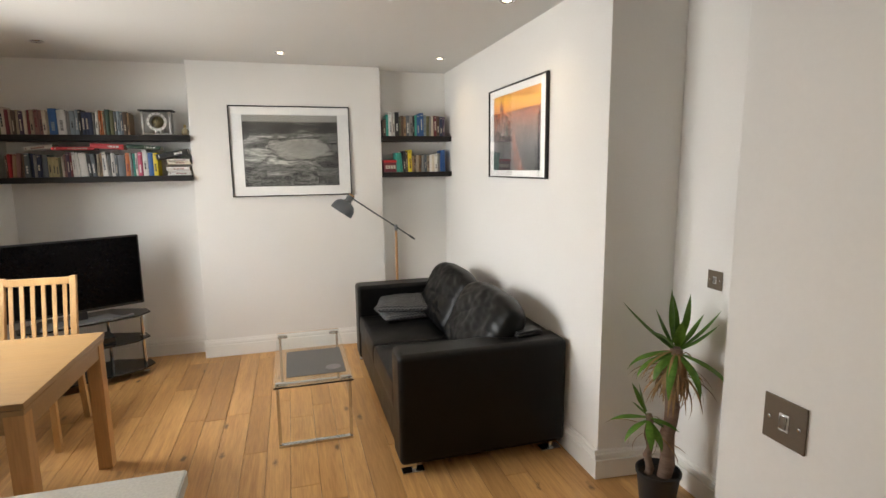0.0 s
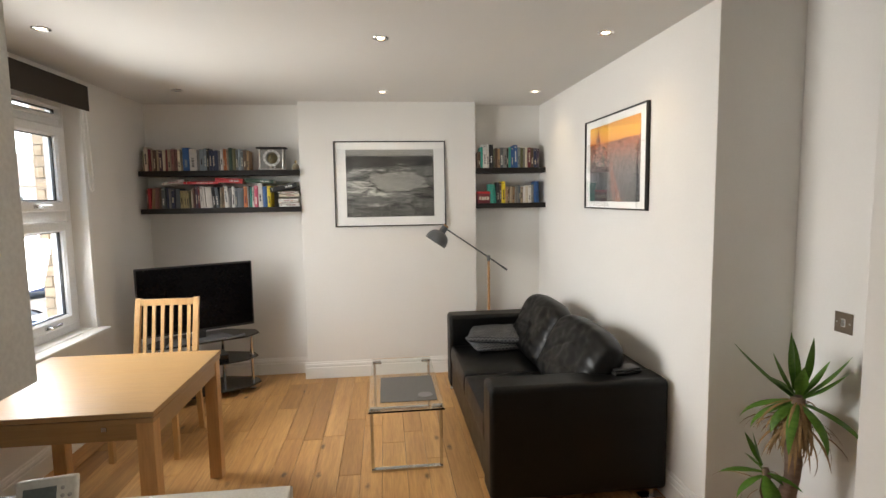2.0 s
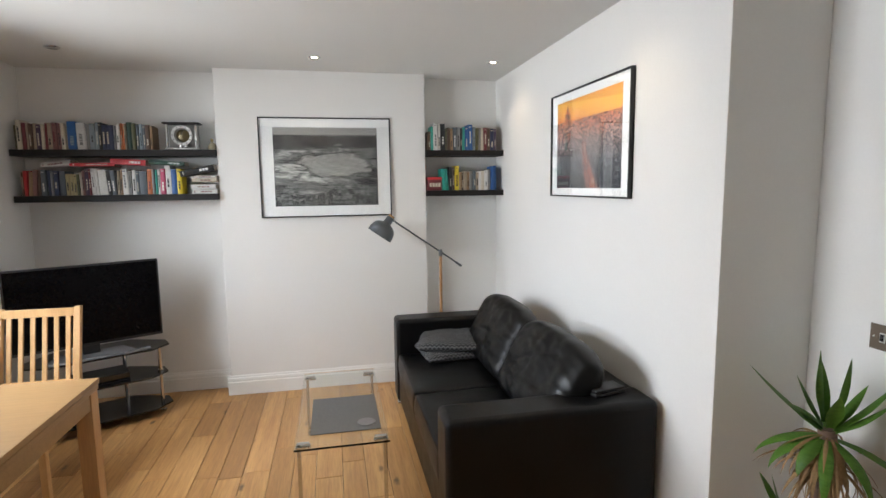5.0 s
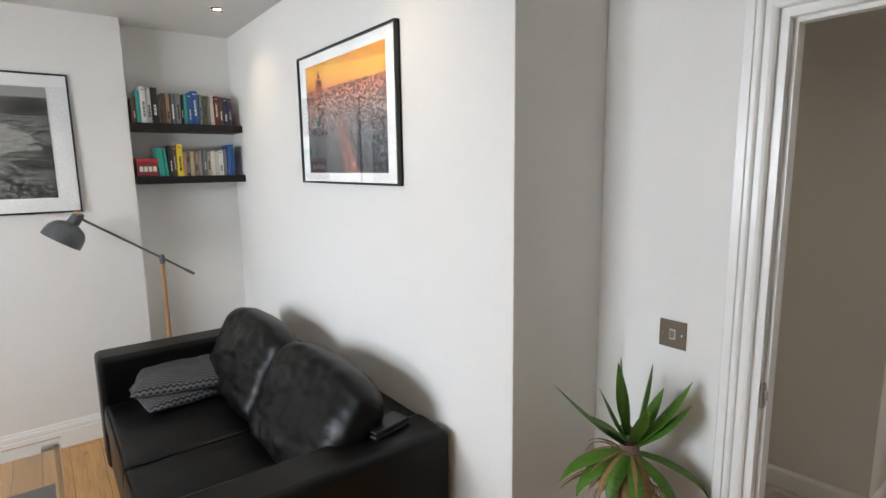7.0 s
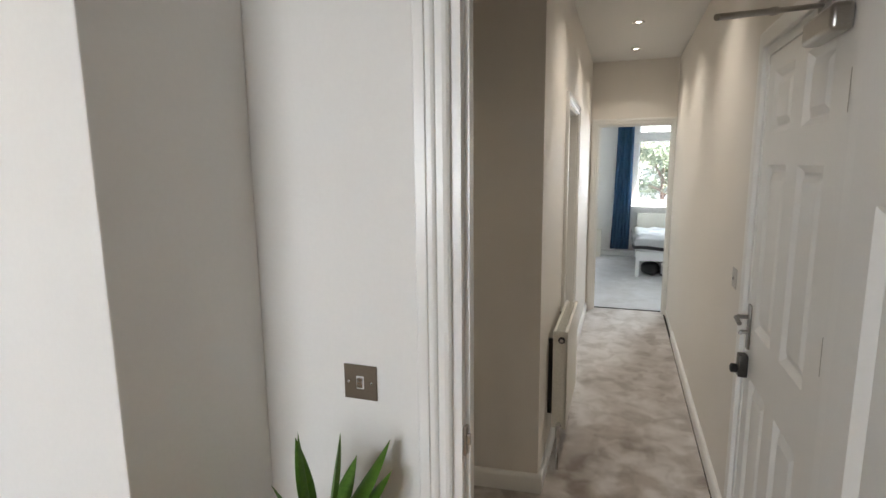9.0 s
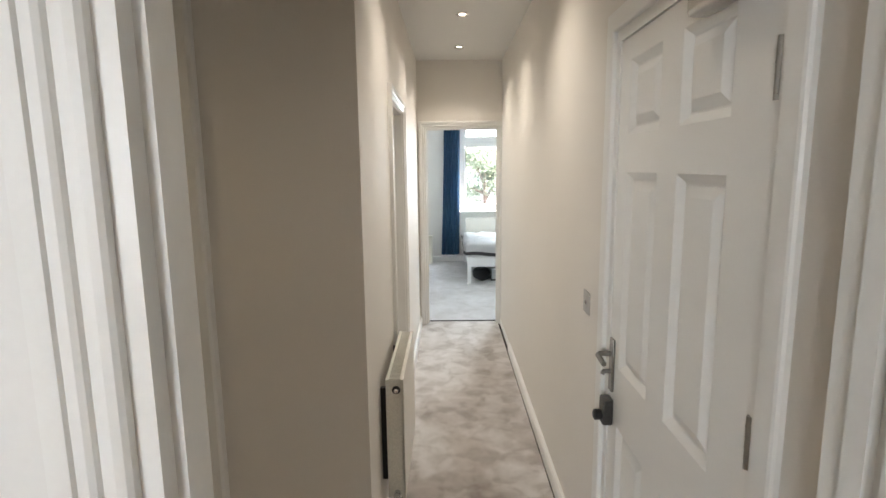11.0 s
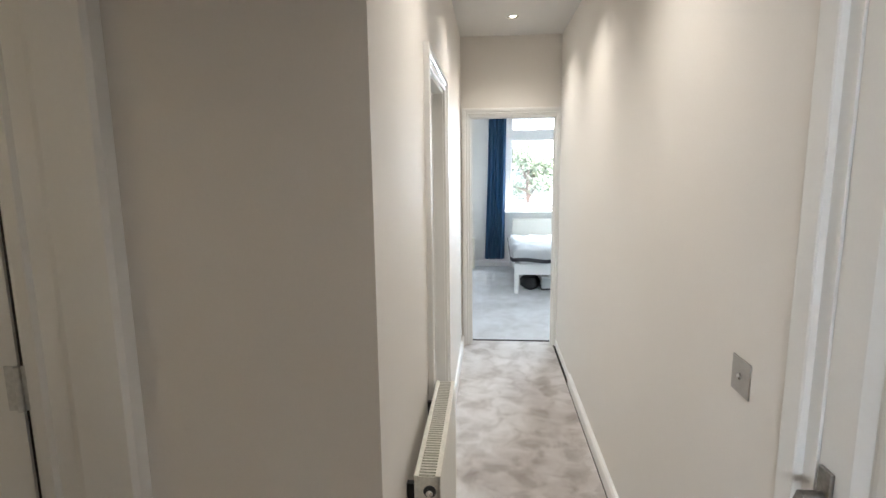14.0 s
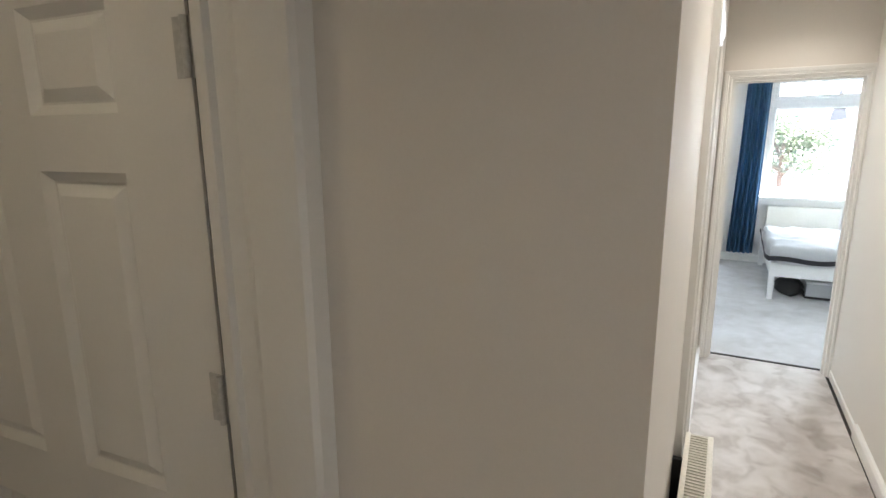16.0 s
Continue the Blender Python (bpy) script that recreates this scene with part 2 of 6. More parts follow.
bm = box(XW - 0.3, XW, YBACK, WY0, 0, CEIL_L)
box(XW - 0.3, XW, WY1, YA, 0, CEIL_L, bm=bm)
box(XW - 0.3, XW, WY0, WY1, 0, WZ0, bm=bm)
box(XW - 0.3, XW, WY0, WY1, WZ1, CEIL_L, bm=bm)
structure("wall_west", bm, WALL, "white painted plaster wall with a window opening")
structure("wall_north", box(XW - 0.3, XS + 0.2, YA, YA + 0.25, 0, CEIL_L), WALL, "white painted plaster wall behind the alcoves")
structure("chimney_breast", box(-0.935, 0.63, YB, YA, 0, CEIL_L, 0.004), WALL, "white painted chimney breast between two shelved alcoves")
bm = box(XS, XP, YN, YA, 0, CEIL_L, 0.004)
for v in bm.verts:
    if v.co.x > XP - 0.01 and v.co.y < YN + 0.01:
        v.co.y -= 0.034
structure("wall_east", bm, WALL, "white painted plaster wall behind the sofa, with a square corner")
bm = box(XP, XP + 0.1, 1.70, YA + 0.25, 0, CEIL_H)
box(XP, XP + 0.1, 0.70, 0.945, 0, CEIL_H, bm=bm)
box(XP, XP + 0.1, 0.945, 1.70, 1.975, CEIL_H, bm=bm)
structure("wall_plant", bm, WALL, "white painted partition wall with a door opening")
bm = box(XK, XK + 0.1, YBACK, YK, 0, CEIL_L, 0.003)
box(XK + 0.1, XP, YK - 0.1, YK - 0.002, 0, CEIL_L, bm=bm)
structure("wall_kitchen", bm, WALL, "white painted kitchen partition wall with a light switch")
bm = box(XW - 0.3, XK + 0.1, YBACK - 0.15, YBACK, 0, CEIL_L)
structure("wall_south", bm, WALL, "plain white wall at the back of the kitchen")
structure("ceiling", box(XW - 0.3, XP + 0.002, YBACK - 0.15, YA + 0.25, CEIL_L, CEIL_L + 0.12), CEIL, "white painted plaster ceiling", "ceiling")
floor = structure("floor", box(XW, XP + 0.05, YBACK, YA, -0.12, -0.016), SKIRTDARK, "knotty oak plank floor with a satin finish", "floor")

SKIRT = [(0, 0), (0.019, 0), (0.019, 0.100), (0.013, 0.103), (0.013, 0.112), (0.016, 0.116), (0.013, 0.132), (0.007, 0.136), (0.007, 0.144), (0.003, 0.152), (0, 0.152)]


def baseboard(runs, label, profile=SKIRT, material=GLOSS):
    b = bmesh.new()
    for p0, p1 in runs:
        extrude(profile, (*p0, 0.001), (*p1, 0.001), bm=b)
    return structure("baseboard", b, material, label, "baseboard", 12)


baseboard([((XW, YA), (-0.935, YA)), ((-0.935, YA), (-0.935, YB)), ((-0.953, YB), (0.648, YB)), ((0.63, YB), (0.63, YA)), ((0.63, YA), (XS, YA)),
           ((XS, YA), (XS, YN)), ((XS - 0.018, YN), (XP, YN - 0.034)), ((XP, YN - 0.034), (XP, 1.775)), ((XW, YBACK), (XW, YA)),
           ((XK, YK), (XK, YBACK))], "white gloss moulded skirting board along the living-room walls")

# ---------------------------------------------------------------- structure: hall and bedroom
HY0, HY1, HX1 = 0.868, 1.692, 6.46
LX = 2.985
bm = box(XP + 0.1, 2.03, HY0 - 0.15, HY0, 0, CEIL_H)
box(2.90, 6.62, HY0 - 0.15, HY0, 0, CEIL_H, bm=bm)
box(2.03, 2.90, HY0 - 0.15, HY0, 2.01, CEIL_H, bm=bm)
structure("wall_hall_south", bm, HALLWALL, "off-white painted hall wall with the entrance door")
bm = box(LX + 0.002, 3.955, HY1, HY1 + 0.1, 0, CEIL_H)
box(4.70, 6.62, HY1, HY1 + 0.1, 0, CEIL_H, bm=bm)
box(3.955, 4.70, HY1, HY1 + 0.1, 1.955, CEIL_H, bm=bm)
structure("wall_hall_north", bm, HALLWALL, "off-white painted hall wall with a side doorway")
LOB = pose(LX, HY1, 0, 0, 0, 5.0)
bm = box(0, 0.1, 0.0, 0.745, 0, CEIL_H)
box(0, 0.1, 1.745, 2.2, 0, CEIL_H, bm=bm)
box(0, 0.1, 0.745, 1.745, 1.99, CEIL_H, bm=bm)
structure("wall_lobby", moved(bm, LOB), HALLWALL, "off-white painted lobby wall with a closed door")
structure("wall_lobby_end", box(XP + 0.1, 3.4, 3.75, 3.9, 0, CEIL_H), HALLWALL, "plain off-white wall at the end of the lobby")
bm = box(HX1, HX1 + 0.14, HY0, 0.885, 0, CEIL_H)
box(HX1, HX1 + 0.14, 1.63, HY1, 0, CEIL_H, bm=bm)
box(HX1, HX1 + 0.14, 0.885, 1.63, 1.99, CEIL_H, bm=bm)
structure("wall_hall_end", bm, HALLWALL, "off-white wall over the bedroom doorway")
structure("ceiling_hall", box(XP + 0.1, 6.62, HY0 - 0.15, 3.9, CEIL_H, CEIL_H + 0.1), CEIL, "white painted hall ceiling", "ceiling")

BX1, BYL, BYR = 10.12, 2.35, -1.4
bm = box(6.60, 6.72, HY1, BYL, 0, CEIL_H)
box(6.60, 6.72, BYR, HY0, 0, CEIL_H, bm=bm)
structure("wall_bedroom_west", bm, WALL, "white painted bedroom wall beside the doorway")
structure("wall_bedroom_north", box(6.6, BX1 + 0.2, BYL, BYL + 0.12, 0, CEIL_H), WALL, "white painted bedroom wall")
structure("wall_bedroom_south", box(6.6, BX1 + 0.2, BYR - 0.12, BYR, 0, CEIL_H), WALL, "white painted bedroom wall")
BW0, BW1, BZ0, BZ1 = -0.55, 1.20, 0.86, 2.36
bm = box(BX1, BX1 + 0.28, BYR, BW0, 0, CEIL_H)
box(BX1, BX1 + 0.28, BW1, BYL, 0, CEIL_H, bm=bm)
box(BX1, BX1 + 0.28, BW0, BW1, 0, BZ0, bm=bm)
box(BX1, BX1 + 0.28, BW0, BW1, BZ1, CEIL_H, bm=bm)
structure("wall_bedroom_east", bm, WALL, "white painted bedroom wall under and round the window")
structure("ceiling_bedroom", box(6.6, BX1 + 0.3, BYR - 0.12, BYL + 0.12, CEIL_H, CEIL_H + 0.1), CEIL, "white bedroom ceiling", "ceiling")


def carpet_material(name, warm, stains):
    m, nt, p = nodes_of(name)
    big, mid, fine = noise_node(nt, 2.2, 3), noise_node(nt, 7.5, 4), noise_node(nt, 380, 3)
    big.inputs["Distortion"].default_value = mid.inputs["Distortion"].default_value = 0.6
    col = ramp(nt, big.outputs[0], [(0.35, warm[0]), (0.48, warm[1]), (0.62, warm[2])]).outputs[0]
    col = mixed(nt, col, ramp(nt, mid.outputs[0], [(0.39, warm[0]), (0.50, warm[1]), (0.64, warm[2])]).outputs[0], 0.5)
    col = mixed(nt, col, ramp(nt, fine.outputs[0], [(0.3, [v * 0.6 for v in warm[1]]), (0.7, warm[2])]).outputs[0], 0.22)
    vor = nt.nodes.new("ShaderNodeTexVoronoi")
    vor.inputs["Scale"].default_value = 1.7
    tc = nt.nodes.new("ShaderNodeTexCoord")
    nt.links.new(tc.outputs["Object"], vor.inputs["Vector"])
    stain = ramp(nt, vor.outputs["Distance"], [(0.045, (0.42, 0.37, 0.33)), (0.085, (1, 1, 1))])
    col = mixed(nt, col, stain.outputs[0], stains, "MULTIPLY")
    where = nt.nodes.new("ShaderNodeSeparateXYZ")
    nt.links.new(tc.outputs["Object"], where.inputs[0])
    walked = ramp(nt, noise_node(nt, 4.2, 5).outputs[0], [(0.44, (1, 1, 1)), (0.56, (0, 0, 0))]).outputs[0]
    span = nt.nodes.new("ShaderNodeMapRange")
    span.inputs[1].default_value, span.inputs[2].default_value, span.inputs[3].default_value, span.inputs[4].default_value = 3.2, 5.2, 0.85 * stains, 0.1
    nt.links.new(where.outputs[0], span.inputs[0])
    grime = mixed(nt, (1, 1, 1), mixed(nt, (1, 1, 1), (0.56, 0.50, 0.45), walked), span.outputs[0])
    col = mixed(nt, col, grime, 1.0, "MULTIPLY")
    nt.links.new(col, p.inputs["Base Color"])
    p.inputs["Roughness"].default_value = 0.95
    p.inputs["Sheen Weight"].default_value = 0.3
    bumped(nt, p, fine.outputs[0], 0.6, 0.004)
    return m


CARPET = carpet_material("grey_carpet", ((0.27, 0.225, 0.195), (0.55, 0.515, 0.49), (0.72, 0.695, 0.68)), 0.8)
BEDCARPET = carpet_material("bedroom_carpet", ((0.40, 0.39, 0.385), (0.50, 0.495, 0.50), (0.58, 0.58, 0.59)), 0.15)
structure("subfloor_hall", box(XP + 0.05, 6.56, HY0 - 0.02, 3.75, -0.1, -0.012), SKIRTDARK, "dark floor boards under the carpet edge", "floor")
structure("floor_hall", box(XP + 0.05, 6.56, HY0 + 0.024, 3.75, -0.011, 0.0, 0.003), CARPET, "worn mottled grey carpet with stains", "carpet")
structure("floor_bedroom", box(6.575, BX1, BYR, BYL, -0.1, 0.004), BEDCARPET, "grey bedroom carpet", "carpet")
structure("threshold", box(6.555, 6.58, 0.885, 1.63, -0.1, 0.007, 0.003), SKIRTDARK, "dark metal carpet threshold strip", "threshold")

HS = [(0, 0), (0.02, 0), (0.02, 0.075), (0.014, 0.088), (0.004, 0.095), (0, 0.095)]
HSKIRT = [(0, 0), (0.02, 0), (0.022, 0.05), (0.02, 0.068), (0.012, 0.08), (0, 0.083)]
baseboard([((5.62, HY0), (2.99, HY0))], "white rounded skirting board along the hall", HSKIRT)
baseboard([((6.46, HY0), (5.62, HY0))], "low painted skirting with a worn dark edge", [(0, 0), (0.008, 0), (0.008, 0.05), (0, 0.055)])
baseboard([((4.79, HY1), (HX1, HY1)), ((LX, HY1), (3.87, HY1))], "white skirting board along the hall", HSKIRT)
b = bmesh.new()
extrude(HS, (0, 0.50, 0.001), (0, -0.02, 0.001), bm=b)
for f in b.verts:
    f.co.x = -abs(f.co.x)
structure("baseboard", moved(b, LOB), GLOSS, "white skirting board at the foot of the lobby wall", "baseboard")
baseboard([((BX1, BYL), (BX1, BYR))], "white bedroom skirting board", HS)


# ---------------------------------------------------------------- doors
ARCH = [(0, 0), (0.0, 0.009), (0.004, 0.013), (0.012, 0.015), (0.014, 0.010), (0.027, 0.010), (0.029, 0.015), (0.034, 0.018), (0.044, 0.018), (0.046, 0.022), (0.067, 0.022), (0.07, 0.018), (0.07, 0)]

FLATARCH = [(0, 0), (0, 0.016), (0.004, 0.02), (0.060, 0.022), (0.067, 0.019), (0.07, 0.012), (0.07, 0)]


def architrave(name, m, w, h, sides="lrt", aw=0.07, deep=1.0, label="white gloss moulded door architrave", profile=ARCH):
    """Moulded trim round an opening w wide and h high; local x along the wall, y out of it."""
    b = bmesh.new()
    k = aw / 0.07
    pr = [(a * k, o * deep) for a, o in profile]

    def strip(f):
        n = len(pr)
        ends = [[b.verts.new(f(a, o, e)) for a, o in pr] for e in (0, 1)]
        for i in range(n):
            b.faces.new((ends[0][i], ends[0][(i + 1) % n], ends[1][(i + 1) % n], ends[1][i]))
        b.faces.new(ends[0])
        b.faces.new(ends[1])
    if "l" in sides:
        strip(lambda a, o, e: (-a, o, e * (h + a)))
    if "r" in sides:
        strip(lambda a, o, e: (w + a, o, e * (h + a)))
    if "t" in sides:
        strip(lambda a, o, e: (-a if e == 0 else w + a, o, h + a))
    return structure(name, moved(b, m), GLOSS, label, "architrave", 12)


def lining(name, m, w, h, depth, t=0.018, stop=0.5):
    """Door lining with a stop; local y runs into the opening from 0 to -depth."""
    b = box(0, t, -depth, 0, 0, h - t)
    box(w - t, w, -depth, 0, 0, h - t, bm=b)
    box(0, w, -depth, 0, h - t, h, bm=b)
    s0, s1 = -depth * stop - 0.03, -depth * stop
    box(t, t + 0.012, s0, s1, 0, h - t - 0.012, bm=b)
    box(w - t - 0.012, w - t, s0, s1, 0, h - t - 0.012, bm=b)
    box(t, w - t, s0, s1, h - t - 0.012, h - t, bm=b)
    return structure(name, moved(b, m), GLOSS, "white gloss door lining with a stop", "door frame")


PANELS = ((1.70, 1.91), (0.93, 1.59), (0.20, 0.76))


def panel_door(name, m, w, h, label, px=None, rows=PANELS):
    """Six-panel moulded door; local x from the hinge to the lock, front face at y = 0, thickness to -y."""
    d = tagged(new(name), label, "door", kind="structure")
    d.matrix_basis = m
    t, k = 0.038, h / 1.98
    px = px or ((0.105 * w / 0.8, 0.345 * w / 0.8), (0.455 * w / 0.8, 0.695 * w / 0.8))
    b = box(0, px[0][0], -t, 0, 0, h)
    box(px[1][1], w, -t, 0, 0, h, bm=b)
    zs = [z * k for pair in rows[::-1] for z in pair]
    for z0, z1 in zip([0] + zs[1::2], zs[0::2] + [h]):
        box(px[0][0], px[1][1], -t, 0, z0, z1, bm=b)
    for z0, z1 in zip(zs[0::2], zs[1::2]):
        box(px[0][1], px[1][0], -t, 0, z0, z1, bm=b)
    bmesh.ops.remove_doubles(b, verts=b.verts[:], dist=0.0002)
    part("frame", b, GLOSS, d)
    for x0, x1 in px:
        for z0, z1 in zip(zs[0::2], zs[1::2]):
            b = bmesh.new()
            rings = [(0, 0.0), (0.004, -0.0025), (0.021, -0.015), (0.026, -0.0155), (0.051, -0.003), (0.054, -0.0025)]
            vs = []
            for inset, y in rings:
                vs.append([b.verts.new((x, y, z)) for x, z in ((x0 + inset, z0 + inset), (x1 - inset, z0 + inset), (x1 - inset, z1 - inset), (x0 + inset, z1 - inset))])
            for a, c in zip(vs, vs[1:]):
                for i in range(4):
                    b.faces.new((a[i], a[(i + 1) % 4], c[(i + 1) % 4], c[i]))
            b.faces.new(vs[-1])
            bk = [b.verts.new((v.co.x, -t + 0.008, v.co.z)) for v in vs[0]]
            for i in range(4):
                b.faces.new((vs[0][i], vs[0][(i + 1) % 4], bk[(i + 1) % 4], bk[i]))
            b.faces.new(bk[::-1])
            part("panel", b, GLOSS, d, angle=12)
    return d


def hinge(parent, x, y, z, length=0.1, metal=None, plates=True):
    b = tube([(x, y, z - length / 2), (x, y, z + length / 2)], 0.0065, 10)
    for i in range(1, 5):
        tube([(x, y, z - length / 2 + i * length / 5 - 0.0008), (x, y, z - length / 2 + i * length / 5 + 0.0008)], 0.0072, 10, b)
    for x0, x1 in ((x - 0.032, x - 0.004), (x + 0.004, x + 0.032)) if plates else ():
        box(x0, x1, y - 0.0075, y - 0.0055, z - length / 2, z + length / 2, bm=b)
    return part("hinge", b, metal or STEEL, parent, "steel butt hinge")


LOCKSTEEL = surface("worn_lock_steel", (0.20, 0.19, 0.18), (0.30, 0.285, 0.27), 8, 120, 0.32, 0.08, 0.03, 0.9)
LOCKDARK = surface("dark_lock_metal", (0.045, 0.043, 0.042), (0.07, 0.066, 0.062), 8, 120, 0.4, 0.08, 0.03, 0.6)

# entrance door on the south wall of the hall, hinged at its west side
architrave("trim_entrance", pose(2.03, HY0, 0), 0.87, 2.01, "lrt", 0.06, 0.8, "plain white gloss door architrave", FLATARCH)
lining("frame_entrance", pose(2.03, HY0, 0), 0.87, 2.01, 0.15, 0.035, 0.45)
entrance = panel_door("door_1", pose(2.068, HY0 - 0.004, 0.006), 0.794, 1.966, "closed white six-panel entrance door with steel lever handle and closer", ((0.14, 0.365), (0.482, 0.712)), ((1.70, 1.915), (0.97, 1.59), (0.20, 0.775)))
for hz in (0.30, 1.11, 1.75):
    hinge(entrance, -0.004, 0.003, hz, 0.1, None, False)
b = box(0.748, 0.784, 0, 0.009, 0.868, 1.045, 0.003)
part("backplate", b, LOCKSTEEL, entrance, "brushed steel lever backplate")
b = tube([(0.766, 0.006, 0.995), (0.766, 0.046, 0.995), (0.757, 0.053, 0.994), (0.69, 0.053, 0.988)], 0.0085, 10)
tube([(0.766, 0.006, 0.935), (0.766, 0.03, 0.935), (0.766, 0.034, 0.925)], 0.008, 10, b)
part("lever", b, LOCKSTEEL, entrance, "polished lever handle")
b = box(0.742, 0.792, 0, 0.034, 0.755, 0.845, 0.006)
part("rim_lock", b, LOCKDARK, entrance, "dark steel rim lock case")
b = lathe([(0.016, 0), (0.018, 0.004), (0.018, 0.022), (0.012, 0.026)], 16)
part("lock_knob", moved(b, pose(0.766, 0.033, 0.785, -90)), BLACKPLASTIC, entrance, "dark turn knob")
b = box(0.03, 0.25, 0, 0.05, 1.890, 1.955, 0.012, 3)
part("closer_body", b, STEEL, entrance, "grey metal overhead door closer")
b = tube([(0.15, 0.03, 1.95), (0.15, 0.03, 1.985)], 0.014, 14)
tube([(0.15, 0.03, 1.975), (0.006, 0.171, 1.938)], 0.0065, 10, b)
tube([(0.010, 0.167, 1.939), (0.0, 0.178, 1.936)], 0.010, 8, b)
tube([(0.006, 0.171, 1.938), (-0.138, 0.312, 1.902)], 0.0075, 10, b)
part("closer_arm", b, STEEL, entrance, "loose steel closer arm sticking out")

# living-room door, open against the kitchen wall
LRY0, LRY1 = 0.945, 1.70
architrave("trim_living", pose(XP, LRY1, 0, 0, 0, -90) @ Matrix.Diagonal((1, -1, 1, 1)), LRY1 - LRY0, 1.975, "lt", 0.075, 1.15)
architrave("trim_living_hall", pose(XP + 0.1, LRY0, 0, 0, 0, 90) @ Matrix.Diagonal((1, -1, 1, 1)), LRY1 - LRY0, 1.975, "rt", 0.06)
lining("frame_living", pose(XP + 0.1, LRY1, 0, 0, 0, -90), LRY1 - LRY0, 1.975, 0.1, 0.022, 0.45)
living = panel_door("door_2", pose(XP - 0.012, LRY0 + 0.012, 0.008, 0, 0, 180) @ Matrix.Diagonal((1, -1, 1, 1)) @ pose(0, 0.036, 0), 0.76, 1.95, "open white six-panel door folded against the partition wall", None, ((1.65, 1.89), (0.88, 1.545), (0.20, 0.72)))
b = box(-0.003, 0.003, -0.012, 0.012, -0.035, 0.035, 0.002)
box(-0.012, 0.0, -0.004, 0.004, -0.012, 0.014, 0.002, bm=b)
tagged(new("strike_plate", mesh_of("strike_plate", moved(b, pose(XP + 0.018, LRY1 - 0.026, 0.97, 0, 0, 90)), STEEL)), "small steel strike plate on the door lining", "strike plate")

# lobby door
HINGEPALE = surface("pale_hinge", (0.55, 0.55, 0.53), (0.64, 0.64, 0.62), 20, 90, 0.4, 0.08, 0.03, 0.2)
architrave("trim_lobby", LOB @ pose(0, 0.735, 0, 0, 0, 90), 1.02, 1.99, "lt", 0.225, 2.3)
lining("frame_lobby", LOB @ pose(0.0, 0.735, 0, 0, 0, 90), 1.02, 1.99, 0.1, 0.02, 0.55)
lobby = panel_door("door_3", LOB @ pose(0.006, 0.772, 0.006, 0, 0, 90), 0.965, 1.96, "closed white six-panel cupboard door with steel hinges", ((0.195, 0.46), (0.61, 0.86)), ((1.68, 1.89), (0.86, 1.565), (0.20, 0.70)))
# near-black strip set in the hinge gap in place of its deep shade
structure("door_gap_shade", moved(box(0.012, 0.02, 0.756, 0.771, 0.0, 1.96), LOB), SKIRTDARK, "dark strip for the shade in the gap at the hinge edge of the door", "seal")
for hz in (0.20, 1.118, 1.765):
    hinge(lobby, -0.008, 0.014, hz, 0.1, HINGEPALE)

# side door in the hall
architrave("trim_side", pose(4.70, HY1, 0, 0, 0, 180), 0.745, 1.955, "lrt", 0.065)
lining("frame_side", pose(4.70, HY1, 0, 0, 0, 180), 0.745, 1.955, 0.1)
panel_door("door_4", pose(4.68, HY1 + 0.055, 0.006, 0, 0, 180), 0.705, 1.925, "closed white door in the side doorway")

# bedroom doorway
architrave("trim_bedroom", pose(HX1, 1.63, 0, 0, 0, -90) @ Matrix.Diagonal((1, -1, 1, 1)), 0.745, 1.99, "lrt", 0.05)
lining("frame_bedroom", pose(HX1 + 0.14, 1.63, 0, 0, 0, -90), 0.745, 1.99, 0.14)


# ---------------------------------------------------------------- windows
def window_unit(name, m, w, h, splits, label, handles=True):
    """A white casement window; local x along the width, y out of the room, z up."""
    win = tagged(new(name), label, "window", kind="structure")
    win.matrix_basis = m
    f = 0.055
    b = box(0, f, 0, 0.07, 0, h, 0.004)
    box(w - f, w, 0, 0.07, 0, h, 0.004, bm=b)
    box(f, w - f, 0.001, 0.069, 0, f, 0.004, bm=b)
    box(f, w - f, 0.001, 0.069, h - f, h, 0.004, bm=b)
    part("window_frame", b, UPVC, win)
    return win, f


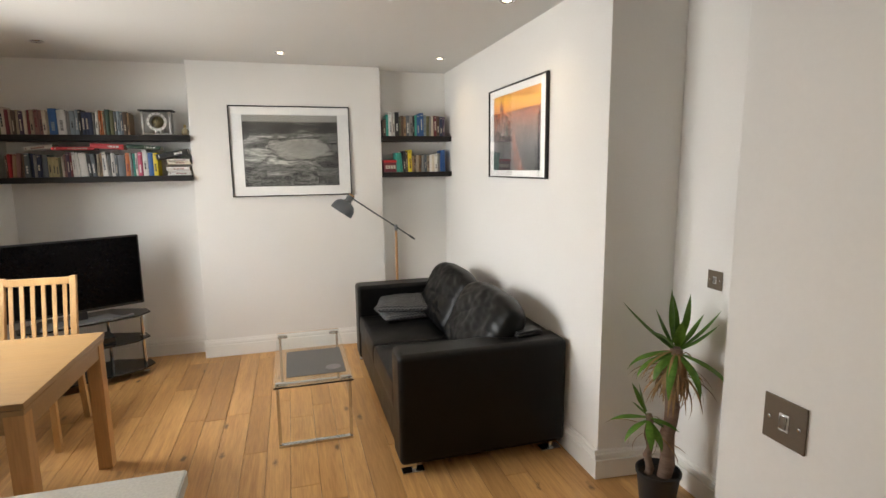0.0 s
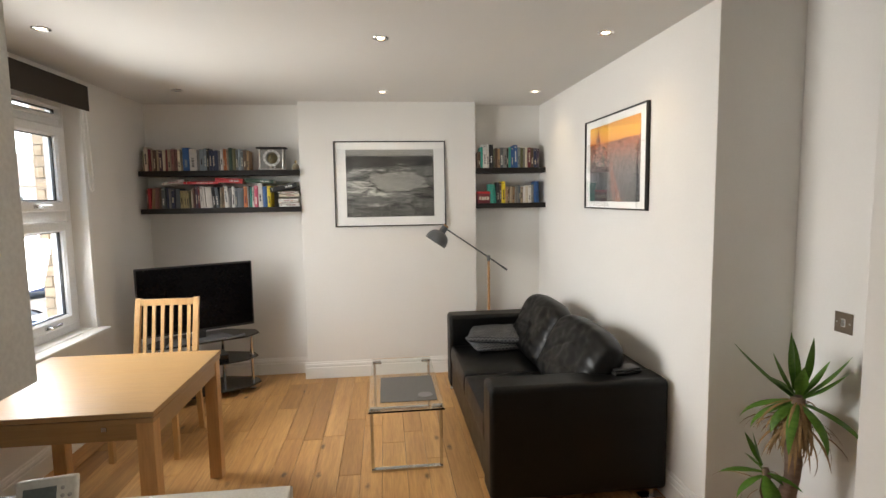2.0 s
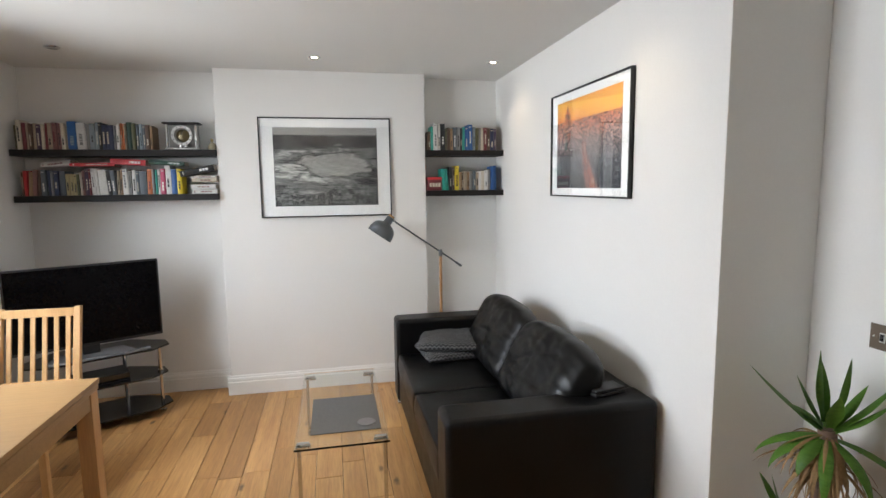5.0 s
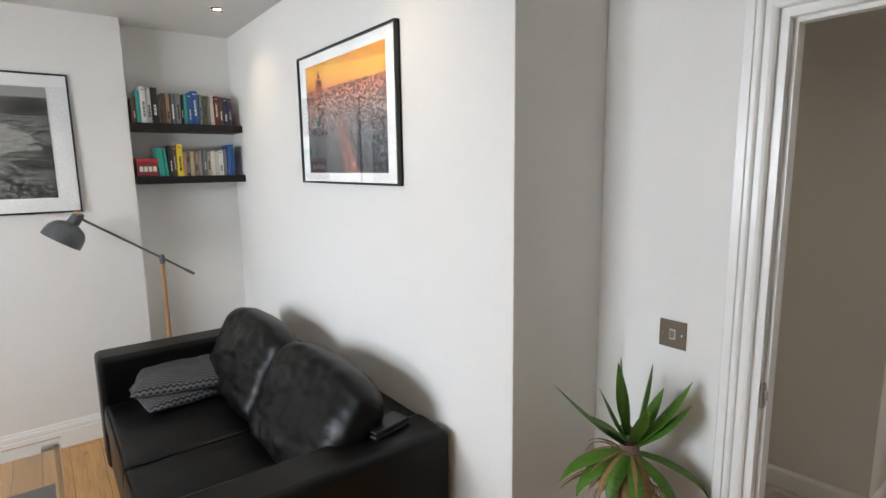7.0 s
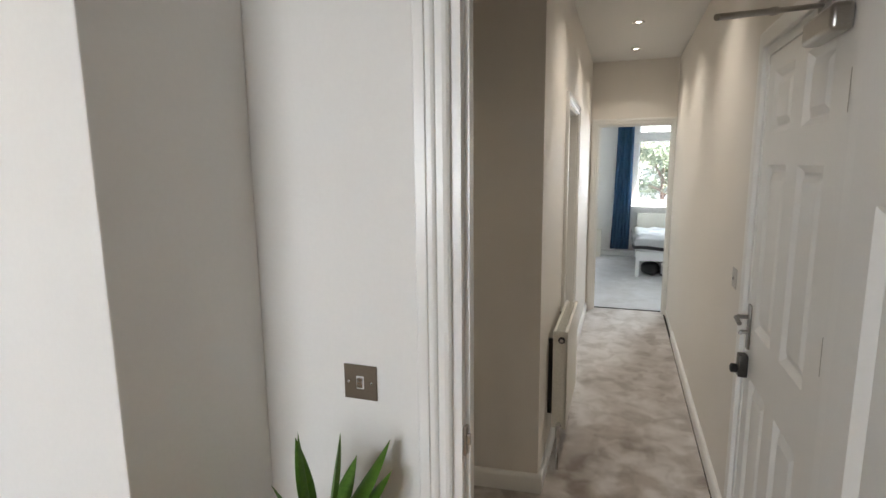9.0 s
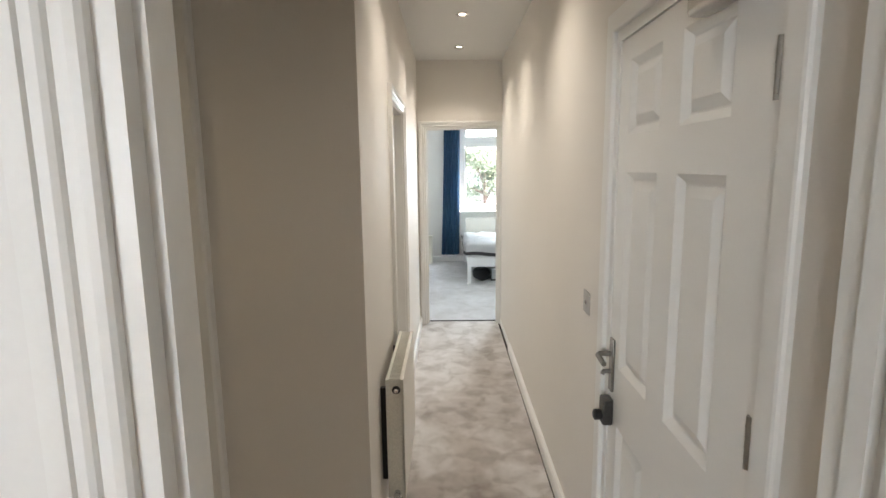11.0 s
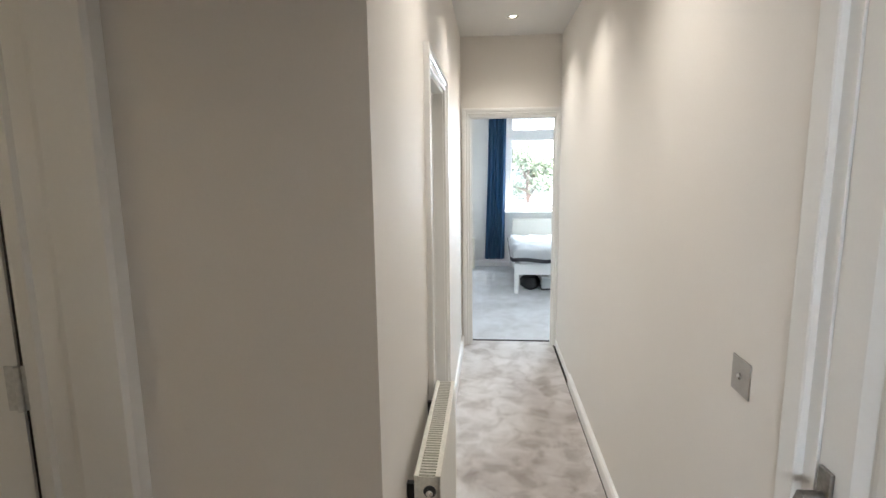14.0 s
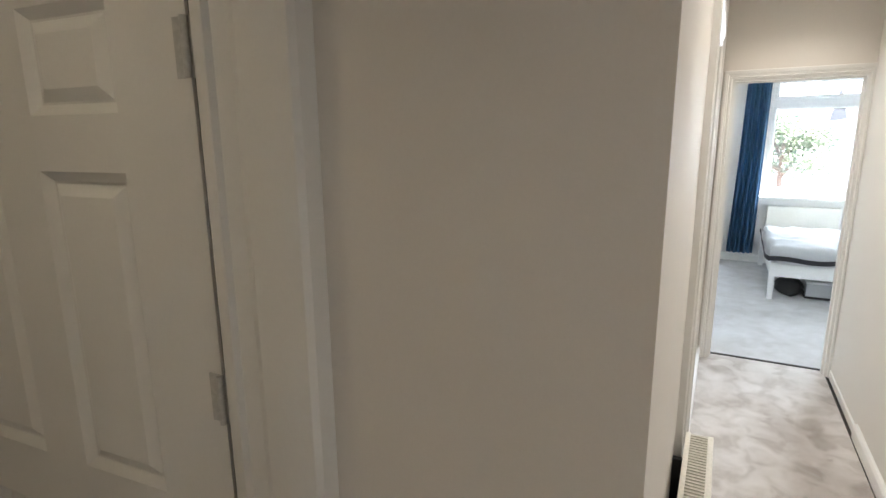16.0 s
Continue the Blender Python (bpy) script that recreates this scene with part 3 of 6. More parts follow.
def sash(win, x0, x1, z0, z1, handle="", s=0.05):
    b = bmesh.new()
    pr = [(0, 0.07), (0, -0.012), (0.01, -0.018), (s - 0.012, -0.018), (s, -0.004), (s, 0.07)]
    for (ax, az, bx, bz, nx, nz) in ((x0, z0, x0, z1, 1, 0), (x1, z0, x1, z1, -1, 0), (x0, z0, x1, z0, 0, 1), (x0, z1, x1, z1, 0, -1)):
        ends = []
        for e in (0, 1):
            ring = []
            for i, y in pr:
                x = (ax if e == 0 else bx) + (nx * i if nx else (i if e == 0 else -i))
                z = (az if e == 0 else bz) + (nz * i if nz else (i if e == 0 else -i))
                ring.append(b.verts.new((x, y, z)))
            ends.append(ring)
        for i in range(len(pr)):
            b.faces.new((ends[0][i], ends[0][(i + 1) % len(pr)], ends[1][(i + 1) % len(pr)], ends[1][i]))
    sh = part("sash", b, UPVC, win, angle=20)
    g = part("pane", box(x0 + s - 0.004, x1 - s + 0.004, 0.02, 0.026, z0 + s - 0.004, z1 - s + 0.004), PANE, sh)
    g.visible_shadow = False
    b = bmesh.new()
    for a in ((x0 + s, x0 + s + 0.006, z0 + s, z1 - s), (x1 - s - 0.006, x1 - s, z0 + s, z1 - s), (x0 + s + 0.006, x1 - s - 0.006, z0 + s, z0 + s + 0.006), (x0 + s + 0.006, x1 - s - 0.006, z1 - s - 0.006, z1 - s)):
        box(a[0], a[1], 0.012, 0.034, a[2], a[3], bm=b)
    part("gasket", b, BLACKPLASTIC, sh, "thin dark rubber gasket")
    if handle:
        xm, zm = handle
        b = box(xm - 0.03, xm + 0.03, -0.03, -0.017, zm - 0.012, zm + 0.012, 0.003)
        tube([(xm, -0.03, zm), (xm, -0.048, zm), (xm + 0.1, -0.05, zm + 0.004)], 0.008, 8, b)
        part("handle", b, CHROME, sh, "silver window handle")
    return sh


W = WY1 - WY0
west = pose(XW - 0.10, WY0, WZ0, 0, 0, 90)
win, f = window_unit("window_1", west, W, WZ1 - WZ0, 2, "white plastic casement window over the street")
hm, ht = 0.80, 1.40
part("mullion", box(W / 2 - 0.03, W / 2 + 0.03, 0.002, 0.068, f, WZ1 - WZ0 - f, 0.003), UPVC, win)
for x0, x1 in ((f, W / 2 - 0.03), (W / 2 + 0.03, W - f)):
    part("transom", box(x0, x1, 0.003, 0.067, hm - 0.035, hm + 0.03, 0.003), UPVC, win)
    part("transom", box(x0, x1, 0.003, 0.067, ht, ht + 0.05, 0.003), UPVC, win)
    sash(win, x0, x1, f, hm - 0.035, ((x0 + x1) / 2 + 0.05, f + 0.034), 0.072)
    sash(win, x0, x1, hm + 0.03, ht, ((x0 + x1) / 2 + 0.05, hm + 0.064), 0.072)
    sash(win, x0, x1, ht + 0.05, WZ1 - WZ0 - f, "", 0.025)
part("sill", box(-0.03, W + 0.045, -0.19, 0.0, -0.03, -0.004, 0.008), GLOSS, win, "white painted window sill")
b = bmesh.new()
tr = [(0, 0), (0.0, 0.012), (0.02, 0.018), (0.045, 0.012), (0.05, 0)]
for side in (0, 1):
    ends = []
    for z in (WZ0 - 0.004, WZ1):
        ends.append([b.verts.new((XW + o, (WY0 - a) if side == 0 else (WY1 + a), z)) for a, o in tr])
    for i in range(5):
        b.faces.new((ends[0][i], ends[0][(i + 1) % 5], ends[1][(i + 1) % 5], ends[1][i]))
structure("trim_window", b, GLOSS, "white painted window surround", "trim")

BWW = BW1 - BW0
win2, f = window_unit("window_2", pose(BX1 + 0.17, BW1, BZ0, 0, 0, -90), BWW, BZ1 - BZ0, 2, "white plastic bedroom window")
part("transom", box(f, BWW - f, 0.003, 0.067, 1.12, 1.18, 0.003), UPVC, win2)
sash(win2, f, BWW - f, f, 1.12)
sash(win2, f, BWW - f, 1.18, BZ1 - BZ0 - f)
part("sill", box(-0.04, BWW + 0.04, -0.21, 0.0, -0.03, -0.004, 0.008), GLOSS, win2, "white painted window sill")

# ---------------------------------------------------------------- living room: things
def part_w(name, bm, material, parent, label="", angle=35):
    """A part given in world metres."""
    root = parent
    m = parent.matrix_basis.copy()
    while root.parent:
        root = root.parent
        m = root.matrix_basis @ m
    return part(name, moved(bm, m.inverted()), material, parent, label, angle)


def pillow(w, h, t, n=22, puff=0.55, square=5.0, crumple=0.0, seed=0.0, folds=0.0):
    """A stuffed cushion in the xz plane, t thick along y, centred."""
    b = bmesh.new()
    grid = {}
    for side in (1, -1):
        for i in range(n + 1):
            for j in range(n + 1):
                edge = i in (0, n) or j in (0, n)
                if edge and side == -1:
                    grid[i, j, -1] = grid[i, j, 1]
                    continue
                u, v = 2 * i / n - 1, 2 * j / n - 1
                k = max(0, (1 - abs(u) ** square)) ** puff * max(0, (1 - abs(v) ** square)) ** puff
                y = side * t / 2 * k
                if folds:
                    ridge = abs(noise.noise(Vector((u * 0.5 + v * 0.4 + seed, (v - u * 0.5) * 1.9, seed + side * 5))))
                    y -= side * folds * k * max(0, 1 - ridge * 9)
                    y += side * folds * 0.22 * k * noise.noise(Vector((u * 5 + v * 3 + seed, v * 4 - u * 2, side * 2)))
                if crumple:
                    y += crumple * k * (noise.noise(Vector((u * 2.4 + seed, v * 2.4, side * 3 + seed))) + 0.5 * noise.noise(Vector((u * 6 + seed, v * 6, side))))
                grid[i, j, side] = b.verts.new((u * w / 2, y, v * h / 2))
    for side in (1, -1):
        for i in range(n):
            for j in range(n):
                q = [grid[i, j, side], grid[i + 1, j, side], grid[i + 1, j + 1, side], grid[i, j + 1, side]]
                if len(set(q)) == 4:
                    b.faces.new(q if side == -1 else q[::-1])
    return b


def leather_material():
    m, nt, p = nodes_of("black_leather")
    big, wr, fine = noise_node(nt, 3, 4), noise_node(nt, 7, 2), noise_node(nt, 420, 3)
    wr.inputs["Distortion"].default_value = 1.2
    col = ramp(nt, big.outputs[0], [(0.3, (0.0018, 0.0018, 0.0019)), (0.7, (0.0036, 0.0036, 0.0038))]).outputs[0]
    nt.links.new(col, p.inputs["Base Color"])
    p.inputs["Specular IOR Level"].default_value = 0.24
    mr = nt.nodes.new("ShaderNodeMapRange")
    mr.inputs[3].default_value, mr.inputs[4].default_value = 0.32, 0.45
    nt.links.new(wr.outputs[0], mr.inputs[0])
    nt.links.new(mr.outputs[0], p.inputs["Roughness"])
    ad = nt.nodes.new("ShaderNodeMath")
    ad.operation = "MULTIPLY_ADD"
    ad.inputs[1].default_value = 0.12
    nt.links.new(fine.outputs[0], ad.inputs[0])
    nt.links.new(wr.outputs[0], ad.inputs[2])
    bumped(nt, p, ad.outputs[0], 0.25, 0.005)
    return m


LEATHER = leather_material()

SX0, SX1, SY0, SY1 = 0.30, 1.256, 2.53, 4.40
sofa = thing("sofa", pose((SX0 + SX1) / 2, (SY0 + SY1) / 2, 0), "black leather two-seat sofa with loose back cushions against the wall", "sofa")
for y0, y1 in ((SY0, SY0 + 0.2), (SY1 - 0.2, SY1)):
    b = box(SX0, SX1, y0, y1, 0.055, 0.66, 0.03, 4)
    part_w("arm", b, LEATHER, sofa)
part_w("back", box(SX1 - 0.21, SX1 - 0.002, SY0 + 0.17, SY1 - 0.17, 0.06, 0.652, 0.03, 4), LEATHER, sofa)
part_w("base", box(SX0 + 0.015, SX1 - 0.1, SY0 + 0.1, SY1 - 0.1, 0.058, 0.30, 0.02, 3), LEATHER, sofa)
ym = (SY0 + SY1) / 2
for y0, y1 in ((SY0 + 0.2, ym), (ym, SY1 - 0.2)):
    b = box(SX0 + 0.005, SX1 - 0.15, y0 + 0.004, y1 - 0.004, 0.255, 0.43, 0.0)
    bmesh.ops.subdivide_edges(b, edges=b.edges[:], cuts=9, use_grid_fill=True)
    cx, cy = (SX0 + SX1 - 0.15) / 2, (y0 + y1) / 2
    for v in b.verts:
        u, w = (v.co.x - cx) / 0.4, (v.co.y - cy) / ((y1 - y0) / 2)
        if v.co.z > 0.42:
            v.co.z += 0.028 * max(0, 1 - u * u) * max(0, 1 - w * w) - 0.012 + 0.006 * noise.noise(Vector((v.co.x * 7, v.co.y * 7, 0)))
        v.co.x += (0.012 if u < -0.9 else 0) * (abs(v.co.z - 0.34) / 0.09) ** 2
    bmesh.ops.bevel(b, geom=[e for e in b.edges if e.is_manifold and e.calc_face_angle(0) > 1.0], offset=0.02, segments=3, affect="EDGES", profile=0.5)
    part_w("seat_cushion", b, LEATHER, sofa, "", 60)
for cy, tilt, seed in ((3.045, -25, 1.3), (3.81, -22, 5.1)):
    b = pillow(0.79, 0.47, 0.21, 48, 0.40, 6.0, 0.012, seed, 0.006)
    for v in b.verts:
        v.co.y *= 1.12 - 0.8 * v.co.z
        if v.co.z > 0:
            v.co.z -= 0.05 * (abs(v.co.x) / 0.35) ** 3
    m = Matrix.Translation((0.955, cy, 0.635)) @ pose(0, 0, 0, 0, 0, -90) @ pose(0, 0, 0, tilt, 0, 0)
    part_w("back_cushion", moved(b, m), LEATHER, sofa, "", 80)
for x, y in ((SX0 + 0.06, SY0 + 0.05), (SX0 + 0.06, SY1 - 0.05), (SX1 - 0.09, SY0 + 0.05), (SX1 - 0.09, SY1 - 0.05)):
    b = box(x - 0.045, x + 0.075, y - 0.03, y + 0.03, 0.0, 0.008, 0.002)
    box(x + 0.02 - 0.012, x + 0.02 + 0.012, y - 0.012, y + 0.012, 0.007, 0.06, 0.002, bm=b)
    part_w("leg", b, CHROME, sofa, "chrome bracket foot")


def zigzag_material():
    m, nt, p = nodes_of("zigzag_fabric")
    tc = nt.nodes.new("ShaderNodeTexCoord")
    sep = nt.nodes.new("ShaderNodeSeparateXYZ")
    nt.links.new(tc.outputs["Object"], sep.inputs[0])

    def op(kind, a, b2):
        n = nt.nodes.new("ShaderNodeMath")
        n.operation = kind
        for s, v in ((n.inputs[0], a), (n.inputs[1], b2)):
            if isinstance(v, bpy.types.NodeSocket):
                nt.links.new(v, s)
            else:
                s.default_value = v
        return n.outputs[0]
    zig = op("PINGPONG", op("MULTIPLY", sep.outputs[0], 34.0), 0.5)
    k = op("PINGPONG", op("ADD", op("MULTIPLY", sep.outputs[2], 62.0), zig), 0.5)
    big = noise_node(nt, 5, 4)
    col = ramp(nt, k, [(0.20, (0.007, 0.007, 0.009)), (0.3, (0.125, 0.125, 0.128))]).outputs[0]
    col = mixed(nt, col, (0.03, 0.03, 0.033), ramp(nt, big.outputs[0], [(0.3, (0, 0, 0)), (0.7, (0.6, 0.6, 0.6))]).outputs[0])
    nt.links.new(col, p.inputs["Base Color"])
    p.inputs["Roughness"].default_value = 0.9
    fine = noise_node(nt, 500, 2)
    bumped(nt, p, fine.outputs[0], 0.4, 0.002)
    return m


ZIGZAG = zigzag_material()
for i, (x, y, z, rz, tip) in enumerate(((0.66, 4.06, 0.470, 6, 0), (0.665, 4.08, 0.535, -14, 2))):
    c = thing("cushion", pose(x, y, z, 90 + tip, 0, rz), "grey and black zigzag patterned fabric cushion lying on the sofa", "cushion", "cushions on the sofa")
    part("cover", pillow(0.44, 0.41, 0.078, 20, 0.42, 5.0, 0.010, i * 3.0), ZIGZAG, c, "", 80)

ph = thing("phone_case", pose(1.07, 2.68, 0.662, 0, 0, 12), "black folded phone case lying on the sofa arm", "phone case")
part("cover", box(-0.085, 0.085, -0.045, 0.045, 0, 0.014, 0.004), BLACKPLASTIC, ph)
part("flap", box(-0.08, 0.08, -0.042, 0.042, 0.016, 0.028, 0.004), BLACKPLASTIC, ph, "glossy black front")

# ---------------------------------------------------------------- glass coffee table
ct = thing("coffee_table", pose(-0.105, 3.51, 0), "clear glass coffee table on two chrome loop legs", "coffee table")
part("glass_top", box(-0.225, 0.225, -0.52, 0.52, 0.377, 0.387), CLEAR, ct, "clear glass top").visible_shadow = False
for y in (-0.47, 0.44):
    b = bmesh.new()
    for x in (-0.205, 0.205):
        box(x - 0.009, x + 0.009, y - 0.009, y + 0.009, 0.018, 0.376, 0.002, bm=b)
    box(-0.214, 0.214, y - 0.016, y + 0.016, 0.0, 0.018, 0.002, bm=b)
    lg = part("leg_loop", b, CHROME, ct, "chrome loop leg")
    for x in (-0.185, 0.185):
        part("clamp", box(x - 0.035, x + 0.035, y - 0.014, y + 0.014, 0.366, 0.376, 0.002), CHROME, lg)
        part("clamp", box(x - 0.03, x + 0.03, y - 0.012, y + 0.012, 0.388, 0.394, 0.002), CHROME, lg)
SLATE = surface("slate_mat", (0.085, 0.080, 0.075), (0.115, 0.108, 0.102), 6, 120, 0.5, 0.1, 0.2)
mat_ = thing("table_mat", pose(-0.085, 3.345, 0.388), "dark grey rectangular mat on the glass table", "table mat")
part("mat", box(-0.175, 0.175, -0.225, 0.225, 0, 0.004, 0.001), SLATE, mat_)
co = thing("coaster", pose(0.02, 3.20, 0.393), "round grey coaster on the dark mat", "coaster")
part("disc", lathe([(0.045, 0), (0.047, 0.002), (0.045, 0.005)], 28), surface("coaster_grey", (0.16, 0.155, 0.15), (0.2, 0.19, 0.185), 6, 100, 0.4), co)

# ---------------------------------------------------------------- dining table and chair
TX0, TX1, TY0, TY1 = -2.12, -1.185, 2.25, 3.17
tb = thing("dining_table", pose((TX0 + TX1) / 2, (TY0 + TY1) / 2, 0), "light oak veneer extending dining table by the window", "table")
part_w("tabletop", box(TX0, TX1, TY0, TY1, 0.726, 0.75, 0.003), TABLEWOOD, tb)
part_w("leaf", box(TX0 + 0.004, TX1 - 0.004, TY0 + 0.004, TY1 - 0.004, 0.700, 0.722, 0.003), TABLEWOOD, tb)
for a in ((TX0 + 0.05, TX1 - 0.05, TY0 + 0.015, TY0 + 0.035), (TX0 + 0.05, TX1 - 0.05, TY1 - 0.035, TY1 - 0.015), (TX0 + 0.015, TX0 + 0.035, TY0 + 0.05, TY1 - 0.05), (TX1 - 0.035, TX1 - 0.015, TY0 + 0.05, TY1 - 0.05)):
    part_w("apron", box(*a, 0.625, 0.7, 0.002), TABLEWOOD, tb)
for x in (TX0 + 0.008, TX1 - 0.078):
    for y in (TY0 + 0.008, TY1 - 0.078):
        part_w("leg", box(x, x + 0.07, y, y + 0.07, 0, 0.7, 0.004), LEGWOOD, tb)
part_w("catch", box(TX1 - 0.21, TX1 - 0.19, TY0 - 0.002, TY0 + 0.006, 0.672, 0.692, 0.002), CHROME, tb, "small metal leaf catch")

ch = thing("dining_chair", pose(-1.74, 3.58, 0), "light wooden slat-back dining chair pushed under the table", "chair")
part("seat", box(-0.21, 0.21, -0.22, 0.20, 0.43, 0.465, 0.012, 3), surface("seat_pad", (0.30, 0.27, 0.23), (0.36, 0.33, 0.28), 6, 200, 0.85), ch, "woven fabric seat pad")
for x in (-0.21, 0.178):
    part("leg", box(x, x + 0.032, -0.225, -0.19, 0, 0.43, 0.003), CHAIRWOOD, ch)
    b = bmesh.new()
    rings = []
    for z, y, hw in ((0, 0.255, 0.016), (0.42, 0.20, 0.018), (0.6, 0.205, 0.018), (0.95, 0.285, 0.015)):
        rings.append([b.verts.new((x + a, y + c, z)) for a, c in ((0, -hw), (0.034, -hw), (0.034, hw), (0, hw))])
    for r0, r1 in zip(rings, rings[1:]):
        for i in range(4):
            b.faces.new((r0[i], r0[(i + 1) % 4], r1[(i + 1) % 4], r1[i]))
    b.faces.new(rings[0][::-1])
    b.faces.new(rings[-1])
    part("back_leg", b, CHAIRWOOD, ch)
for z0, z1, y in ((0.90, 0.945, 0.275), (0.52, 0.555, 0.203)):
    part("rail", box(-0.178, 0.178, y - 0.011, y + 0.011, z0, z1, 0.004), CHAIRWOOD, ch)
for i in range(6):
    x = -0.146 + i * 0.0585
    b = bmesh.new()
    r0 = [b.verts.new((x + a, 0.203 + c, 0.55)) for a, c in ((-0.011, -0.006), (0.011, -0.006), (0.011, 0.006), (-0.011, 0.006))]
    r1 = [b.verts.new((x + a, 0.274 + c, 0.905)) for a, c in ((-0.011, -0.006), (0.011, -0.006), (0.011, 0.006), (-0.011, 0.006))]
    for k in range(4):
        b.faces.new((r0[k], r0[(k + 1) % 4], r1[(k + 1) % 4], r1[k]))
    part("slat", b, CHAIRWOOD, ch)
for y0, y1, x0, x1 in ((-0.21, -0.19, -0.18, 0.18), (0.19, 0.21, -0.18, 0.18), (-0.19, 0.19, -0.205, -0.185), (-0.19, 0.19, 0.185, 0.205)):
    part("seat_rail", box(x0, x1, y0, y1, 0.375, 0.43, 0.002), CHAIRWOOD, ch)

# ---------------------------------------------------------------- television on its stand
st = thing("tv_stand", pose(-1.72, 4.49, 0, 0, 0, 28), "three-tier black glass television stand with chrome posts", "tv stand")
outline = [(-0.42, -0.10), (-0.30, -0.19), (0.30, -0.19), (0.42, -0.10), (0.42, 0.02), (0.22, 0.20), (-0.22, 0.20), (-0.42, 0.02)]
for z, k in ((0.06, 1.0), (0.29, 0.96), (0.49, 1.0)):
    b = bmesh.new()
    lo = [b.verts.new((x * k, y * k, z)) for x, y in outline]
    hi = [b.verts.new((x * k, y * k, z + 0.01)) for x, y in outline]
    b.faces.new(lo[::-1])
    b.faces.new(hi)
    for i in range(8):
        b.faces.new((lo[i], lo[(i + 1) % 8], hi[(i + 1) % 8], hi[i]))
    part("shelf", b, BLACKGLASS, st, "black tempered glass shelf")
for x, y in ((-0.36, -0.07), (0.36, -0.07), (0.17, 0.15), (-0.17, 0.15)):
    b = bmesh.new()
    for z0, z1 in ((0.02, 0.06), (0.07, 0.29), (0.30, 0.49)):
        tube([(x, y, z0), (x, y, z1)], 0.013, 14, b)
    for z in (0.0, 0.285, 0.30, 0.055):
        tube([(x, y, z), (x, y, z + 0.012)], 0.021, 14, b)
    part("post", b, CHROME, st, "chrome post")
tv = thing("television", pose(-1.725, 4.41, 0.5, 0, 0, 28), "switched-off black flat-screen television on a glass stand", "television")
part("body", box(-0.435, 0.435, 0.0, 0.035, 0.07, 0.615, 0.006), BLACKPLASTIC, tv)
part("rear", box(-0.28, 0.28, 0.034, 0.075, 0.12, 0.45, 0.02), BLACKPLASTIC, tv)
part("screen", box(-0.422, 0.422, -0.003, 0.001, 0.09, 0.603, 0.001), SCREEN, tv, "dark glossy screen")
part("neck", box(-0.05, 0.05, 0.005, 0.03, 0.012, 0.1, 0.004), BLACKPLASTIC, tv)
b = bmesh.new()
foot = [(-0.26, -0.09), (-0.22, -0.11), (0.22, -0.11), (0.26, -0.09), (0.2, 0.09), (-0.2, 0.09)]
lo = [b.verts.new((x, y, 0.001)) for x, y in foot]
hi = [b.verts.new((x * 0.97, y * 0.95, 0.013)) for x, y in foot]
b.faces.new(lo[::-1])
b.faces.new(hi)
for i in range(6):
    b.faces.new((lo[i], lo[(i + 1) % 6], hi[(i + 1) % 6], hi[i]))
part("foot", b, surface("grey_plastic", (0.10, 0.10, 0.105), (0.13, 0.13, 0.135), 3, 60, 0.35), tv, "grey glossy foot")
bx = thing("set_top_box", pose(-1.72, 4.47, 0.30, 0, 0, 28), "black set-top box on the middle glass shelf", "set-top box")
part("case", box(-0.17, 0.17, -0.1, 0.1, 0, 0.055, 0.004), BLACKPLASTIC, bx)
part("front", box(-0.168, 0.168, -0.104, -0.1, 0.004, 0.05, 0.001), BLACKGLASS, bx)
rc = thing("remote_control", pose(-1.46, 4.44, 0.50, 0, 0, 40), "slim grey remote control on the glass stand", "remote control")
part("body", box(-0.085, 0.085, -0.02, 0.02, 0, 0.016, 0.005), surface("remote_grey", (0.15, 0.15, 0.16), (0.2, 0.2, 0.21), 4, 90, 0.4), rc)
for i in range(8):
    part("button", box(-0.06 + i * 0.016, -0.052 + i * 0.016, -0.008, 0.008, 0.0155, 0.0185, 0.001), BLACKPLASTIC, rc)

# ---------------------------------------------------------------- floor lamp
LAMPGREY = surface("lamp_grey", (0.075, 0.082, 0.09), (0.10, 0.108, 0.115), 4, 120, 0.35, 0.06, 0.03)
fl = thing("floor_lamp", pose(0.695, 4.55, 0), "grey metal reading lamp on a slim wooden pole behind the sofa", "floor lamp")
part("base", lathe([(0.13, 0), (0.132, 0.006), (0.128, 0.018), (0.03, 0.024), (0.016, 0.03)], 32), LAMPGREY, fl)
part("pole", tube([(0, 0, 0.025), (0, 0, 1.07)], 0.011, 12), POLEWOOD, fl, "reddish wooden pole")
part("joint", lathe([(0.014, 1.06), (0.015, 1.07), (0.015, 1.105), (0.008, 1.115)], 16), LAMPGREY, fl)
part("arm", tube([(0.155, 0.0, 0.985), (0, 0, 1.095), (-0.375, -0.02, 1.355)], 0.0065, 10), LAMPGREY, fl, "slim dark metal arm")
part("grip", tube([(0.165, 0, 0.978), (0.12, 0, 1.010)], 0.009, 10), LAMPGREY, fl)
axis = (Vector((-0.09, 0, -0.13))).normalized()
rot = axis.to_track_quat("Z", "Y").to_matrix().to_4x4()
top = Matrix.Translation((-0.378, -0.02, 1.375)) @ rot
b = lathe([(0.018, 0.0), (0.028, 0.004), (0.031, 0.055), (0.040, 0.060), (0.062, 0.070), (0.080, 0.085), (0.092, 0.108), (0.098, 0.135), (0.099, 0.165), (0.096, 0.165), (0.095, 0.135), (0.088, 0.108), (0.075, 0.088), (0.03, 0.068)], 32)
shade = part("shade", moved(b, top), LAMPGREY, fl, "grey enamelled metal bell shade", 50)
